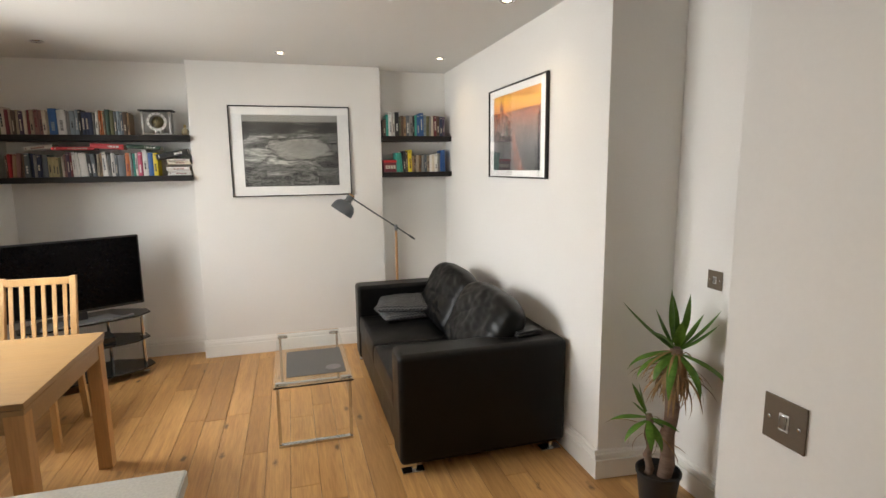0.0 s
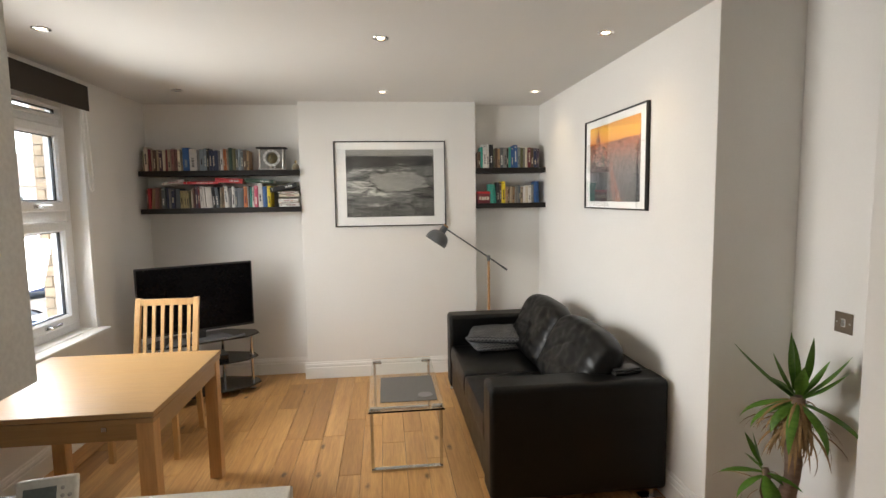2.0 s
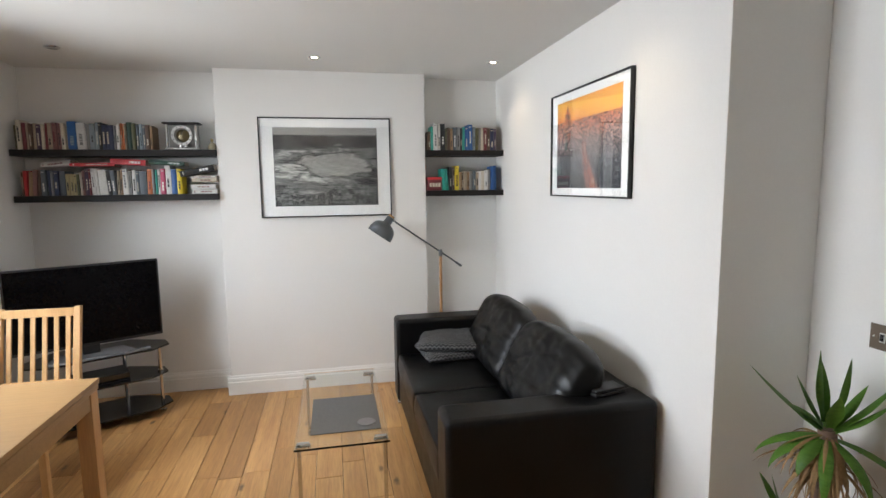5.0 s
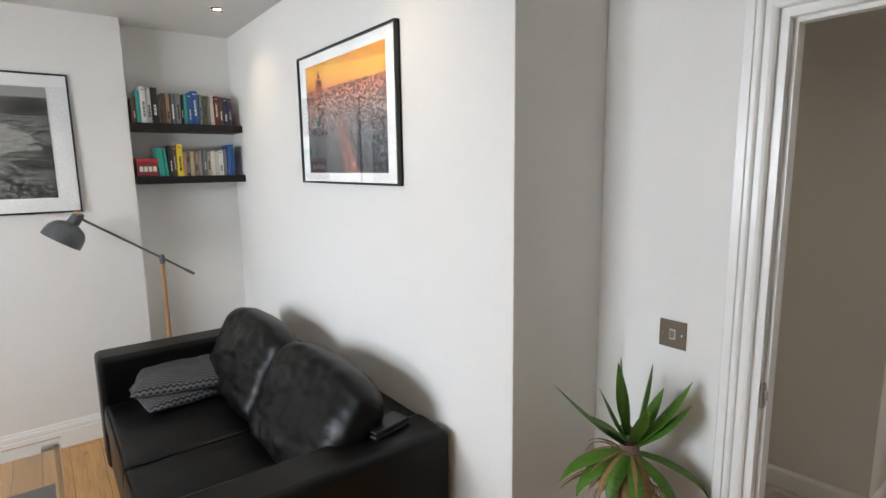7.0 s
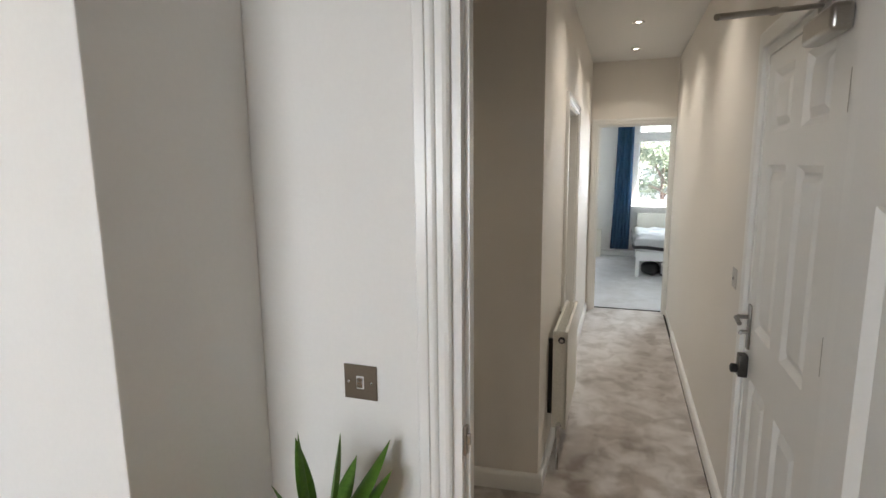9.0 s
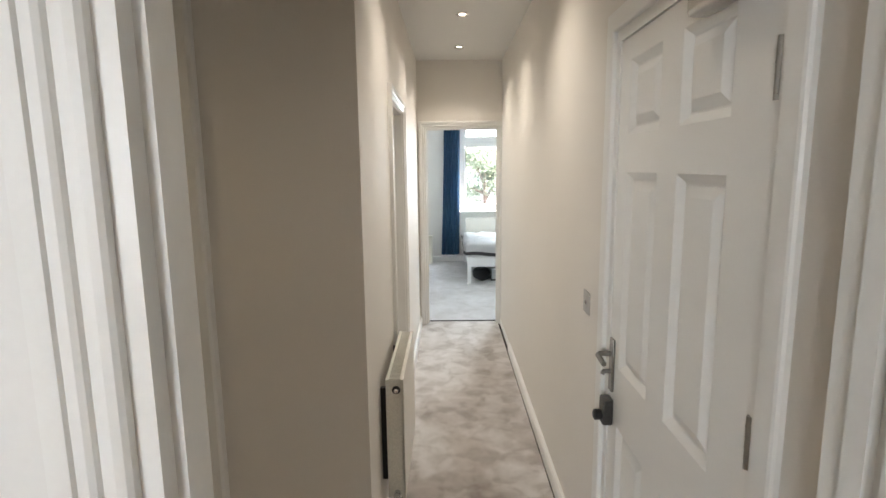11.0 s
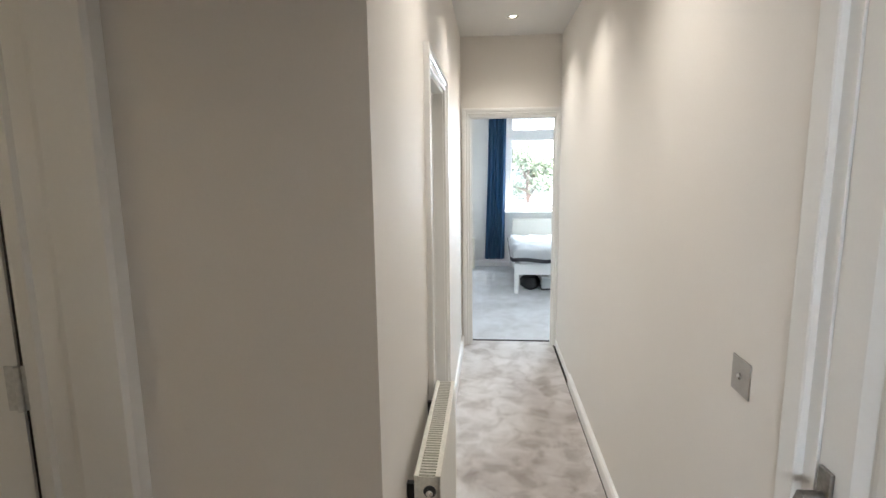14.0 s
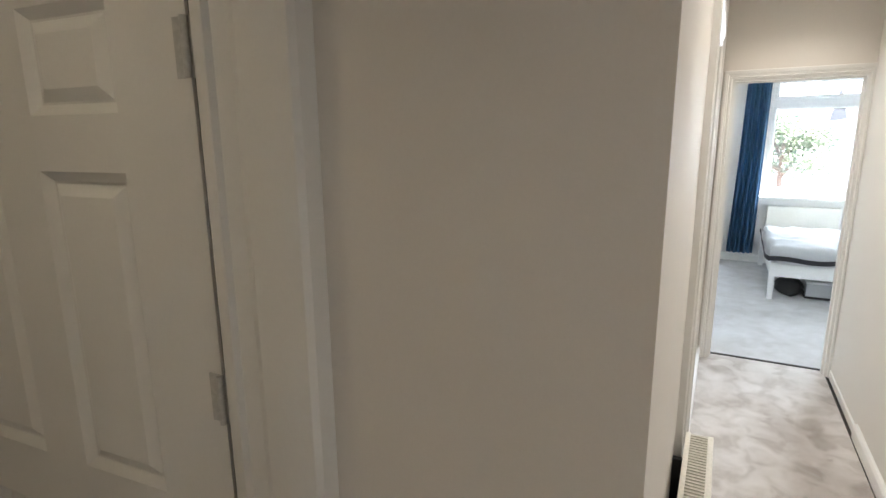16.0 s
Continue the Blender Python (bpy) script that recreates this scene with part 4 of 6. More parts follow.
b = lathe([(0.02, -0.012), (0.024, -0.008), (0.024, 0.002), (0.02, 0.004)], 20)
part("cap", moved(b, top), POLEWOOD, shade, "brown wooden cap")
b = lathe([(0.012, 0.07), (0.016, 0.085), (0.028, 0.11), (0.026, 0.135), (0.012, 0.15)], 18)
part("bulb", moved(b, top), surface("bulb_white", (0.7, 0.7, 0.68), (0.78, 0.78, 0.75), 5, 60, 0.3), shade)


# ---------------------------------------------------------------- framed pictures
def shared_math(nt):
    def op(kind, a, b2=0.0, c=0.0):
        n = nt.nodes.new("ShaderNodeMath")
        n.operation = kind
        for s, v in zip(n.inputs, (a, b2, c)):
            if isinstance(v, bpy.types.NodeSocket):
                nt.links.new(v, s)
            else:
                s.default_value = v
        return n.outputs[0]
    return op


def rock_print():
    m, nt, p = nodes_of("rock_print")
    op = shared_math(nt)
    tc = nt.nodes.new("ShaderNodeTexCoord")
    sep = nt.nodes.new("ShaderNodeSeparateXYZ")
    nt.links.new(tc.outputs["Generated"], sep.inputs[0])
    u, v = sep.outputs[0], sep.outputs[2]
    n1 = noise_node(nt, 2.6, 9, (1.0, 1, 3.6), "Generated")
    n1.inputs["Distortion"].default_value, n1.inputs["Roughness"].default_value = 0.35, 0.66
    n2 = noise_node(nt, 22, 8, (1, 1, 2.0), "Generated")
    col = ramp(nt, n1.outputs[0], [(0.36, (0.012, 0.012, 0.013)), (0.46, (0.055, 0.056, 0.056)), (0.51, (0.19, 0.19, 0.185)), (0.55, (0.07, 0.07, 0.07)), (0.63, (0.42, 0.42, 0.40))]).outputs[0]
    # broken slabs of rock along the bottom
    mp = nt.nodes.new("ShaderNodeMapping")
    mp.inputs["Scale"].default_value = (46, 1, 44)
    nt.links.new(tc.outputs["Generated"], mp.inputs[0])
    vor = nt.nodes.new("ShaderNodeTexVoronoi")
    vor.inputs["Scale"].default_value = 1.0
    nt.links.new(mp.outputs[0], vor.inputs["Vector"])
    tones = nt.nodes.new("ShaderNodeRGBToBW")
    nt.links.new(vor.outputs["Color"], tones.inputs[0])
    slabs = ramp(nt, tones.outputs[0], [(0.3, (0.012, 0.012, 0.012)), (0.55, (0.06, 0.06, 0.058)), (0.75, (0.26, 0.26, 0.245))]).outputs[0]
    low = ramp(nt, op("ADD", v, op("MULTIPLY", n1.outputs[0], 0.3)), [(0.28, (0.7, 0.7, 0.7)), (0.36, (0, 0, 0))])
    col = mixed(nt, col, slabs, low.outputs[0])
    # a pale flat basin in the middle with a dark rim
    dx, dy = op("MULTIPLY", op("SUBTRACT", u, 0.44), 2.0), op("MULTIPLY", op("SUBTRACT", v, 0.53), 3.7)
    d = op("ADD", op("ADD", op("MULTIPLY", dx, dx), op("MULTIPLY", dy, dy)), op("MULTIPLY", n1.outputs[0], 2.4))
    d = op("MULTIPLY", d, 0.5)
    rim = ramp(nt, d, [(0.80, (0, 0, 0)), (0.83, (0.8, 0.8, 0.8)), (0.87, (0, 0, 0))])
    basin = ramp(nt, d, [(0.76, (0.78, 0.78, 0.78)), (0.82, (0, 0, 0))])
    col = mixed(nt, col, (0.012, 0.012, 0.012), rim.outputs[0])
    col = mixed(nt, col, (0.30, 0.297, 0.28), basin.outputs[0])
    col = mixed(nt, col, ramp(nt, n2.outputs[0], [(0.40, (0.16, 0.16, 0.16)), (0.60, (0.85, 0.85, 0.83))]).outputs[0], 0.32, "OVERLAY")
    band = ramp(nt, op("ADD", v, op("MULTIPLY", n1.outputs[0], 0.06)), [(0.0, (0.75, 0.75, 0.75)), (0.35, (1.0, 1.0, 0.98)), (0.74, (0.9, 0.9, 0.9)), (0.80, (0.45, 0.45, 0.45)), (0.88, (0.35, 0.35, 0.35)), (0.92, (0.6, 0.6, 0.6))]).outputs[0]
    col = mixed(nt, col, band, 1.0, "MULTIPLY")
    sky = ramp(nt, v, [(0.90, (0, 0, 0)), (0.915, (1, 1, 1))])
    col = mixed(nt, col, (0.27, 0.265, 0.25), sky.outputs[0])
    nt.links.new(col, p.inputs["Base Color"])
    p.inputs["Roughness"].default_value = 0.5
    return m


def city_print():
    m, nt, p = nodes_of("city_print")
    op = shared_math(nt)
    tc = nt.nodes.new("ShaderNodeTexCoord")
    sep = nt.nodes.new("ShaderNodeSeparateXYZ")
    nt.links.new(tc.outputs["Generated"], sep.inputs[0])
    u, v = op("SUBTRACT", 1.0, sep.outputs[0]), sep.outputs[2]
    n1, n2 = noise_node(nt, 9, 6, (1, 1, 1.6), "Generated"), noise_node(nt, 42, 6, (1.0, 1, 1.4), "Generated")

    def roofs(sx, sz):
        mp = nt.nodes.new("ShaderNodeMapping")
        mp.inputs["Scale"].default_value = (sx, 1, sz)
        nt.links.new(tc.outputs["Generated"], mp.inputs[0])
        vor = nt.nodes.new("ShaderNodeTexVoronoi")
        vor.distance = "CHEBYCHEV"
        vor.inputs["Scale"].default_value = 1
        nt.links.new(mp.outputs[0], vor.inputs["Vector"])
        grey = nt.nodes.new("ShaderNodeRGBToBW")
        nt.links.new(vor.outputs["Color"], grey.inputs[0])
        return grey.outputs[0]

    height = op("ADD", v, op("MULTIPLY", op("SUBTRACT", n1.outputs[0], 0.5), 0.16))
    ground = ramp(nt, height, [(0.05, (0.022, 0.027, 0.034)), (0.30, (0.075, 0.088, 0.105)), (0.52, (0.15, 0.135, 0.14)), (0.64, (0.24, 0.135, 0.11)), (0.77, (0.25, 0.085, 0.04))]).outputs[0]
    near = ramp(nt, roofs(30, 24), [(0.30, (0.18, 0.2, 0.24)), (0.5, (0.8, 0.82, 0.85)), (0.70, (2.6, 2.4, 2.2))]).outputs[0]
    far = ramp(nt, roofs(52, 62), [(0.30, (0.3, 0.26, 0.26)), (0.5, (0.9, 0.85, 0.8)), (0.68, (2.4, 1.9, 1.7))]).outputs[0]
    col = mixed(nt, ground, mixed(nt, near, far, ramp(nt, v, [(0.25, (0.35, 0.35, 0.35)), (0.5, (1, 1, 1))]).outputs[0]), 1.0, "MULTIPLY")
    col = mixed(nt, col, ramp(nt, n2.outputs[0], [(0.38, (0.2, 0.2, 0.22)), (0.62, (0.85, 0.78, 0.72))]).outputs[0], 0.55, "OVERLAY")
    # the lit road, curving up the middle
    mid = op("ADD", 0.62, op("ADD", op("MULTIPLY", v, -0.50), op("MULTIPLY", op("MULTIPLY", v, v), 0.42)))
    road = ramp(nt, op("DIVIDE", op("ABSOLUTE", op("SUBTRACT", u, mid)), op("SUBTRACT", 0.74, v)), [(0.07, (1, 1, 1)), (0.16, (0, 0, 0))])
    low = ramp(nt, v, [(0.44, (0.85, 0.85, 0.85)), (0.60, (0, 0, 0))])
    rmask = mixed(nt, (0, 0, 0), road.outputs[0], low.outputs[0])
    streak = noise_node(nt, 16, 5, (2.6, 1, 0.5), "Generated")
    lit = ramp(nt, streak.outputs[0], [(0.40, (0.07, 0.055, 0.06)), (0.54, (0.34, 0.085, 0.045)), (0.62, (0.20, 0.08, 0.06)), (0.70, (0.8, 0.55, 0.42))]).outputs[0]
    col = mixed(nt, col, lit, rmask)
    # sunset sky over a ragged skyline with one domed tower
    line = op("ADD", 0.765, op("MULTIPLY", op("SUBTRACT", n2.outputs[0], 0.5), 0.05))
    off = op("ABSOLUTE", op("SUBTRACT", u, 0.19))
    stem = op("MULTIPLY", op("LESS_THAN", off, 0.045), op("LESS_THAN", v, 0.865))
    spire = op("LESS_THAN", off, op("MULTIPLY", op("SUBTRACT", 0.955, v), 0.30))
    tower = op("MAXIMUM", stem, op("MULTIPLY", spire, op("LESS_THAN", off, 0.03)))
    above = op("MULTIPLY", op("GREATER_THAN", v, line), op("SUBTRACT", 1.0, tower))
    skycol = ramp(nt, op("ADD", v, op("MULTIPLY", u, 0.10)), [(0.78, (0.62, 0.20, 0.05)), (0.88, (0.80, 0.36, 0.05)), (0.98, (0.82, 0.43, 0.045)), (1.08, (0.70, 0.29, 0.03))]).outputs[0]
    col = mixed(nt, col, skycol, above)
    nt.links.new(col, p.inputs["Base Color"])
    p.inputs["Roughness"].default_value = 0.5
    return m


def framed(name, m, w, h, border, print_material, label, bars=0.009):
    """A picture in a thin frame; local x along, z up, y out of the wall, from the lower left corner."""
    f = thing(name, m, label, "picture")
    b = box(0, w, 0.002, 0.008, 0, h)
    part("backing", b, BLACKPLASTIC, f)
    l, r, lo, hi = border
    for a in ((0, bars, 0, h), (w - bars, w, 0, h), (bars, w - bars, 0, bars), (bars, w - bars, h - bars, h)):
        part("frame_bar", box(a[0], a[1], 0.001, 0.024, a[2], a[3], 0.0015), BLACKPLASTIC, f, "thin black frame bar")
    part("mount", box(bars, w - bars, 0.009, 0.011, bars, h - bars), MOUNT, f, "white card mount")
    part("print", box(l, w - r, 0.012, 0.0135, lo, h - hi), print_material, f)
    g = part("glazing", box(bars, w - bars, 0.017, 0.019, bars, h - bars), PICGLASS, f, "clear picture glass")
    g.visible_shadow = False
    return f


MOUNT = plain("mount_card", (0.76, 0.75, 0.73), 0.8)
PICGLASS = glass("picture_glass")
framed("picture", pose(0.35, YB - 0.001, 1.375, 1.0, 0, 180), 0.99, 0.755, (0.105, 0.105, 0.085, 0.075), rock_print(), "large black and white landscape photograph in a thin black frame")
framed("picture", pose(XS - 0.001, 2.83, 1.53, 0, 0, 90), 0.915, 0.61, (0.085, 0.085, 0.05, 0.055), city_print(), "colour photograph of a city at sunset in a thin black frame")


# ---------------------------------------------------------------- switches
def switch_plate(m, label, metal=None):
    s = thing("light_switch", m, label, "light switch")
    part("plate", box(-0.043, 0.043, 0, 0.004, -0.043, 0.043, 0.0015), metal or PLATE, s)
    part("surround", box(-0.010, 0.010, 0.004, 0.0055, -0.016, 0.016, 0.0008), plain("switch_white", (0.75, 0.73, 0.7), 0.4), s, "pale rocker surround")
    b = box(-0.0075, 0.0075, 0.0055, 0.009, -0.0125, 0.0125, 0.0012)
    part("rocker", moved(b, pose(0, 0, 0, 5)), CHROME, s, "chrome rocker")
    for x in (-0.030, 0.030):
        part("screw", moved(lathe([(0.0035, 0), (0.0035, 0.001), (0.002, 0.0016)], 12), pose(x, 0.004, 0, -90)), CHROME, s)
    return s


switch_plate(pose(XP, 1.93, 1.085, 0, 0, 90), "bronze metal light switch plate on the white wall beside the door")
switch_plate(pose(XK, 0.702, 1.145, 0, 0, 90), "bronze metal light switch plate on the kitchen partition")
hs = thing("door_entry_plate", pose(3.157, HY0, 1.088), "grey steel plate with a small push button beside the entrance door", "wall plate")
part("plate", box(-0.043, 0.043, 0, 0.004, -0.043, 0.043, 0.0015), STEEL, hs)
part("button", moved(lathe([(0.008, 0), (0.008, 0.004), (0.006, 0.006)], 16), pose(0, 0.004, 0, -90)), CHROME, hs)

# ---------------------------------------------------------------- shelves and books
def shelf(x0, x1, z, label):
    s = thing("floating_shelf", pose((x0 + x1) / 2, YA, z), label, "shelf", "floating shelves")
    part("board", box(-(x1 - x0) / 2, (x1 - x0) / 2, -0.22, -0.001, -0.045, 0.0, 0.002), SHELFBLACK, s)
    return s


for z in (1.565, 1.885):
    shelf(-2.262, -0.938, z, "long black floating shelf full of books in the alcove")
    shelf(0.633, XS - 0.003, z, "short black floating shelf full of books in the alcove")

BOOKMATS = {}
PAPER = surface("book_paper", (0.55, 0.50, 0.40), (0.62, 0.57, 0.47), 4, 200, 0.9, 0.05, 0.3, 0, (40, 1, 1))
TONES = {
    "olive": (0.10, 0.10, 0.04), "cream": (0.62, 0.56, 0.45), "wine": (0.16, 0.022, 0.03), "brown": (0.09, 0.05, 0.03), "black": (0.014, 0.014, 0.016),
    "beige": (0.36, 0.29, 0.21), "purple": (0.06, 0.03, 0.07), "rose": (0.22, 0.10, 0.09), "blue": (0.02, 0.10, 0.30), "white": (0.70, 0.69, 0.66),
    "grey": (0.22, 0.22, 0.22), "pale blue": (0.24, 0.30, 0.34), "navy": (0.02, 0.03, 0.08), "orange": (0.48, 0.13, 0.03), "dark green": (0.02, 0.055, 0.035),
    "teal": (0.025, 0.30, 0.24), "yellow": (0.72, 0.54, 0.03), "red": (0.50, 0.022, 0.03), "straw": (0.46, 0.38, 0.19), "pink": (0.48, 0.07, 0.14), "slate": (0.10, 0.12, 0.14), "tan": (0.32, 0.20, 0.11),
}


def tone(name):
    if name not in BOOKMATS:
        c = TONES[name]
        BOOKMATS[name] = surface("book_" + name.replace(" ", "_"), [v * 0.8 for v in c], c, 9, 120, 0.45, 0.12, 0.1)
    return BOOKMATS[name]


def book(m, colour, t, h, d, group, mark="", lying=False, words=""):
    """A book standing with its spine to -y; local x is its thickness."""
    state = "lying flat" if lying else "standing"
    k = thing("book", m, words or (f"{colour} {'slim' if t < 0.022 else 'thick'} book {state} on the black shelf"), "book", group)
    b = bmesh.new()
    c = 0.0022
    box(0.0003, c, 0.003, d, 0, h, bm=b)
    box(t - c, t - 0.0003, 0.003, d, 0, h, bm=b)
    n = 5
    ring = [[b.verts.new((0.0003 + (t - 0.0006) * i / n, 0.003 - 0.0035 * math.sin(math.pi * i / n), z)) for i in range(n + 1)] for z in (0, h)]
    rin = [[b.verts.new((0.0003 + (t - 0.0006) * i / n, 0.006, z)) for i in range(n + 1)] for z in (0, h)]
    for i in range(n):
        b.faces.new((ring[0][i], ring[0][i + 1], ring[1][i + 1], ring[1][i]))
        b.faces.new((rin[0][i], rin[0][i + 1], rin[1][i + 1], rin[1][i]))
        b.faces.new((ring[1][i], ring[1][i + 1], rin[1][i + 1], rin[1][i]))
        b.faces.new((ring[0][i], ring[0][i + 1], rin[0][i + 1], rin[0][i]))
    part("cover", b, tone(colour), k)
    part("pages", box(c, t - c, 0.006, d - 0.004, 0.004, h - 0.004), PAPER, k)
    if mark and t > 0.012:
        b = bmesh.new()
        rr = random.Random(round(t * 1e5) + round(h * 1e5))
        z0 = h * rr.uniform(0.12, 0.3)
        half = rr.uniform(0.12, 0.2)
        zz, z1 = z0, z0 + h * rr.uniform(0.25, 0.5)
        while zz < z1:
            step = h * rr.uniform(0.05, 0.13)
            box(t * (0.5 - half), t * (0.5 + half), -0.0015, 0.001, zz, min(zz + step, z1), bm=b)
            zz += step + h * 0.02
        part("spine_title", b, tone(mark), k)
        if rr.random() < 0.4:
            part("spine_band", box(t * 0.25, t * 0.75, -0.0015, 0.001, h * 0.89, h * 0.92), tone(mark), k)
    return k


def book_row(x, z, row, group, seed, xmax, base_h):
    rr = random.Random(seed)
    wide = (xmax - x - 0.012) / sum(i[1] + 0.0022 for i in row)
    for item in row:
        colour, t, dh = item[0], item[1] * wide, item[2]
        mark = item[3] if len(item) > 3 else ("cream" if colour in ("black", "navy", "wine", "blue", "brown", "red", "dark green", "purple", "slate", "teal", "orange") else "black") if rr.random() < 0.7 else ""
        lean = rr.choice((0, 0, 0, 1.2, -0.8)) if len(item) < 5 else item[4]
        h, d = base_h * dh, rr.uniform(0.125, 0.15)
        book(pose(x, YA - 0.205 + rr.uniform(0, 0.02), z + 0.0005 + max(0, math.sin(radians(lean)) * t), 0, lean, 0), colour, t, h, d, group, mark)
        x += t + 0.0012 + abs(math.sin(radians(lean))) * 0.02
        if x > xmax + 0.01:
            break
    return x


UP_L = [("olive", .018, .9), ("cream", .026, 1.08), ("wine", .022, .98), ("beige", .012, .98), ("brown", .02, .95), ("beige", .016, .97), ("purple", .026, .92), ("cream", .018, .95), ("wine", .022, .98), ("beige", .022, .98),
        ("rose", .026, 1.0, "wine"), ("rose", .02, .98), ("cream", .022, .98), ("beige", .014, .9), ("blue", .05, 1.05, "pale blue"), ("white", .05, 1.0, "grey"), ("grey", .02, .96), ("pale blue", .03, .98), ("pale blue", .022, 1.02, "white"),
        ("black", .018, 1.02), ("navy", .022, .92), ("navy", .022, .92), ("navy", .024, .92), ("grey", .012, .9), ("white", .018, .98), ("orange", .014, 1.0), ("orange", .014, .98), ("beige", .012, .95), ("dark green", .028, 1.04), ("olive", .024, 1.0),
        ("slate", .016, .95), ("pale blue", .02, .98), ("slate", .018, .96), ("brown", .026, .95), ("tan", .014, .9)]
LO_L = [("brown", .016, .9), ("red", .016, .95), ("tan", .022, .9, "", 4), ("rose", .024, .98, "", 4), ("brown", .016, .96, "", 4), ("slate", .028, .98, "white"), ("navy", .02, .95), ("grey", .014, .92), ("navy", .022, .93), ("slate", .03, .92), ("straw", .02, .82), ("straw", .022, .82),
        ("straw", .014, .8), ("olive", .014, .82), ("cream", .012, .86), ("rose", .012, .95), ("purple", .02, 1.02), ("wine", .012, 1.0), ("white", .024, 1.02, "grey", -3), ("white", .014, 1.0, "", -3), ("white", .04, .97, "", -3), ("black", .022, .95, "white", -4), ("slate", .022, .95, "white", -4),
        ("beige", .014, .93), ("tan", .012, .98), ("white", .03, 1.0, "slate", -3), ("grey", .016, .9), ("white", .022, .96), ("slate", .018, .9), ("slate", .04, .9), ("orange", .026, .98, "wine"), ("grey", .014, .98), ("teal", .012, .95), ("white", .014, .96),
        ("pink", .026, 1.0, "white"), ("white", .03, 1.12, "black"), ("blue", .03, .98), ("yellow", .026, .98, "black")]
UP_R = [("brown", .024, .78), ("teal", .02, 1.0), ("white", .032, 1.14, "grey"), ("white", .02, 1.1), ("black", .036, 1.12, "white"), ("olive", .012, .9), ("brown", .022, .96), ("tan", .022, .92), ("slate", .026, .98, "white"), ("grey", .026, .98), ("black", .016, .96),
        ("teal", .018, 1.0), ("blue", .024, 1.02), ("blue", .036, 1.1, "white"), ("pale blue", .02, 1.0), ("olive", .022, .96), ("grey", .018, .96), ("cream", .022, .96), ("wine", .024, .98), ("brown", .024, .96), ("navy", .026, .94), ("purple", .018, .92)]
LO_R = [("teal", .03, .93, "", -4), ("teal", .02, .92, "", -4), ("black", .024, 1.02), ("brown", .016, 1.0), ("yellow", .032, 1.06, "black"), ("tan", .018, .78), ("brown", .014, .76), ("beige", .024, .82), ("tan", .02, .8), ("grey", .024, .84), ("slate", .02, .86), ("beige", .022, .78),
        ("white", .02, .84), ("cream", .022, .82), ("white", .026, .86, "slate"), ("grey", .022, .9), ("blue", .026, 1.02), ("blue", .022, 1.06)]
book_row(-2.235, 1.885, UP_L, "books on the long upper shelf", 3, -1.31, 0.185)
book_row(-2.225, 1.565, LO_L, "books on the long lower shelf", 5, -1.13, 0.185)
book_row(0.645, 1.885, UP_R, "books on the short upper shelf", 7, 1.25, 0.185)
book_row(0.762, 1.565, LO_R, "books on the short lower shelf", 9, 1.25, 0.185)
for c, t, x, z in (("white", .030, -0.945, 1.566), ("white", .034, -0.953, 1.600), ("cream", .026, -0.943, 1.652), ("white", .018, -0.948, 1.680)):
    book(pose(x, YA - 0.21, z, 0, -90, 0), c, t, 0.17, 0.14, "books on the long lower shelf", "rose", True)
for x, z, tilt, c, t, h in ((-1.90, 1.785, -97, "white", .028, 0.19), (-1.62, 1.770, -90, "red", .024, 0.29), (-1.42, 1.772, -87, "red", .040, 0.23), (-1.16, 1.768, -86, "dark green", .03, 0.24), (-0.955, 1.735, -101, "black", .045, 0.24)):
    book(pose(x, YA - 0.2, z, 0, tilt, 0), c, t, h, 0.13, "books on the long lower shelf", "white" if c != "white" else "wine", True, f"{c} book lying flat across the tops of the others")
al = thing("photo_box", pose(0.645, YA - 0.2, 1.566), "dark red storage box with pale labels on the shelf", "box")
part("body", box(0, 0.112, 0, 0.14, 0, 0.105, 0.003), tone("wine"), al)
part("lid", box(-0.002, 0.114, -0.002, 0.142, 0.085, 0.108, 0.003), tone("red"), al)
for i in range(4):
    part("label", box(0.012 + i * 0.024, 0.030 + i * 0.024, -0.002, 0.001, 0.03, 0.06), tone("cream"), al)

# mantel clock and small bottle
SILVER = surface("silver", (0.55, 0.54, 0.52), (0.65, 0.64, 0.62), 5, 90, 0.25, 0.06, 0.0, 1.0)
ck = thing("mantel_clock", pose(-1.172, YA - 0.135, 1.886), "square silver and glass mantel clock with a dark top", "clock")
part("base", box(-0.115, 0.115, -0.05, 0.05, 0, 0.014, 0.003), SILVER, ck)
for x in (-0.098, 0.098):
    part("pillar", box(x - 0.007, x + 0.007, -0.045, -0.03, 0.014, 0.185, 0.002), SILVER, ck)
part("back", box(-0.105, 0.105, 0.03, 0.045, 0.014, 0.185, 0.002), surface("clock_back", (0.23, 0.22, 0.2), (0.3, 0.29, 0.27), 6, 60, 0.5), ck)
part("top", box(-0.125, 0.125, -0.055, 0.055, 0.185, 0.198, 0.003), SHELFBLACK, ck)
ring = part("dial_ring", moved(lathe([(0.055, 0), (0.055, 0.01), (0.072, 0.01), (0.072, 0)], 40, None, False), pose(0, -0.03, 0.105, 90)), plain("dial_white", (0.7, 0.69, 0.66), 0.5), ck, "white dial ring")
part("movement", moved(lathe([(0.045, 0), (0.045, 0.02), (0.02, 0.03)], 28), pose(0, 0.02, 0.105, 90)), surface("brass", (0.16, 0.13, 0.075), (0.22, 0.18, 0.10), 5, 60, 0.35, 0.05, 0, 0.9), ck, "brass movement")
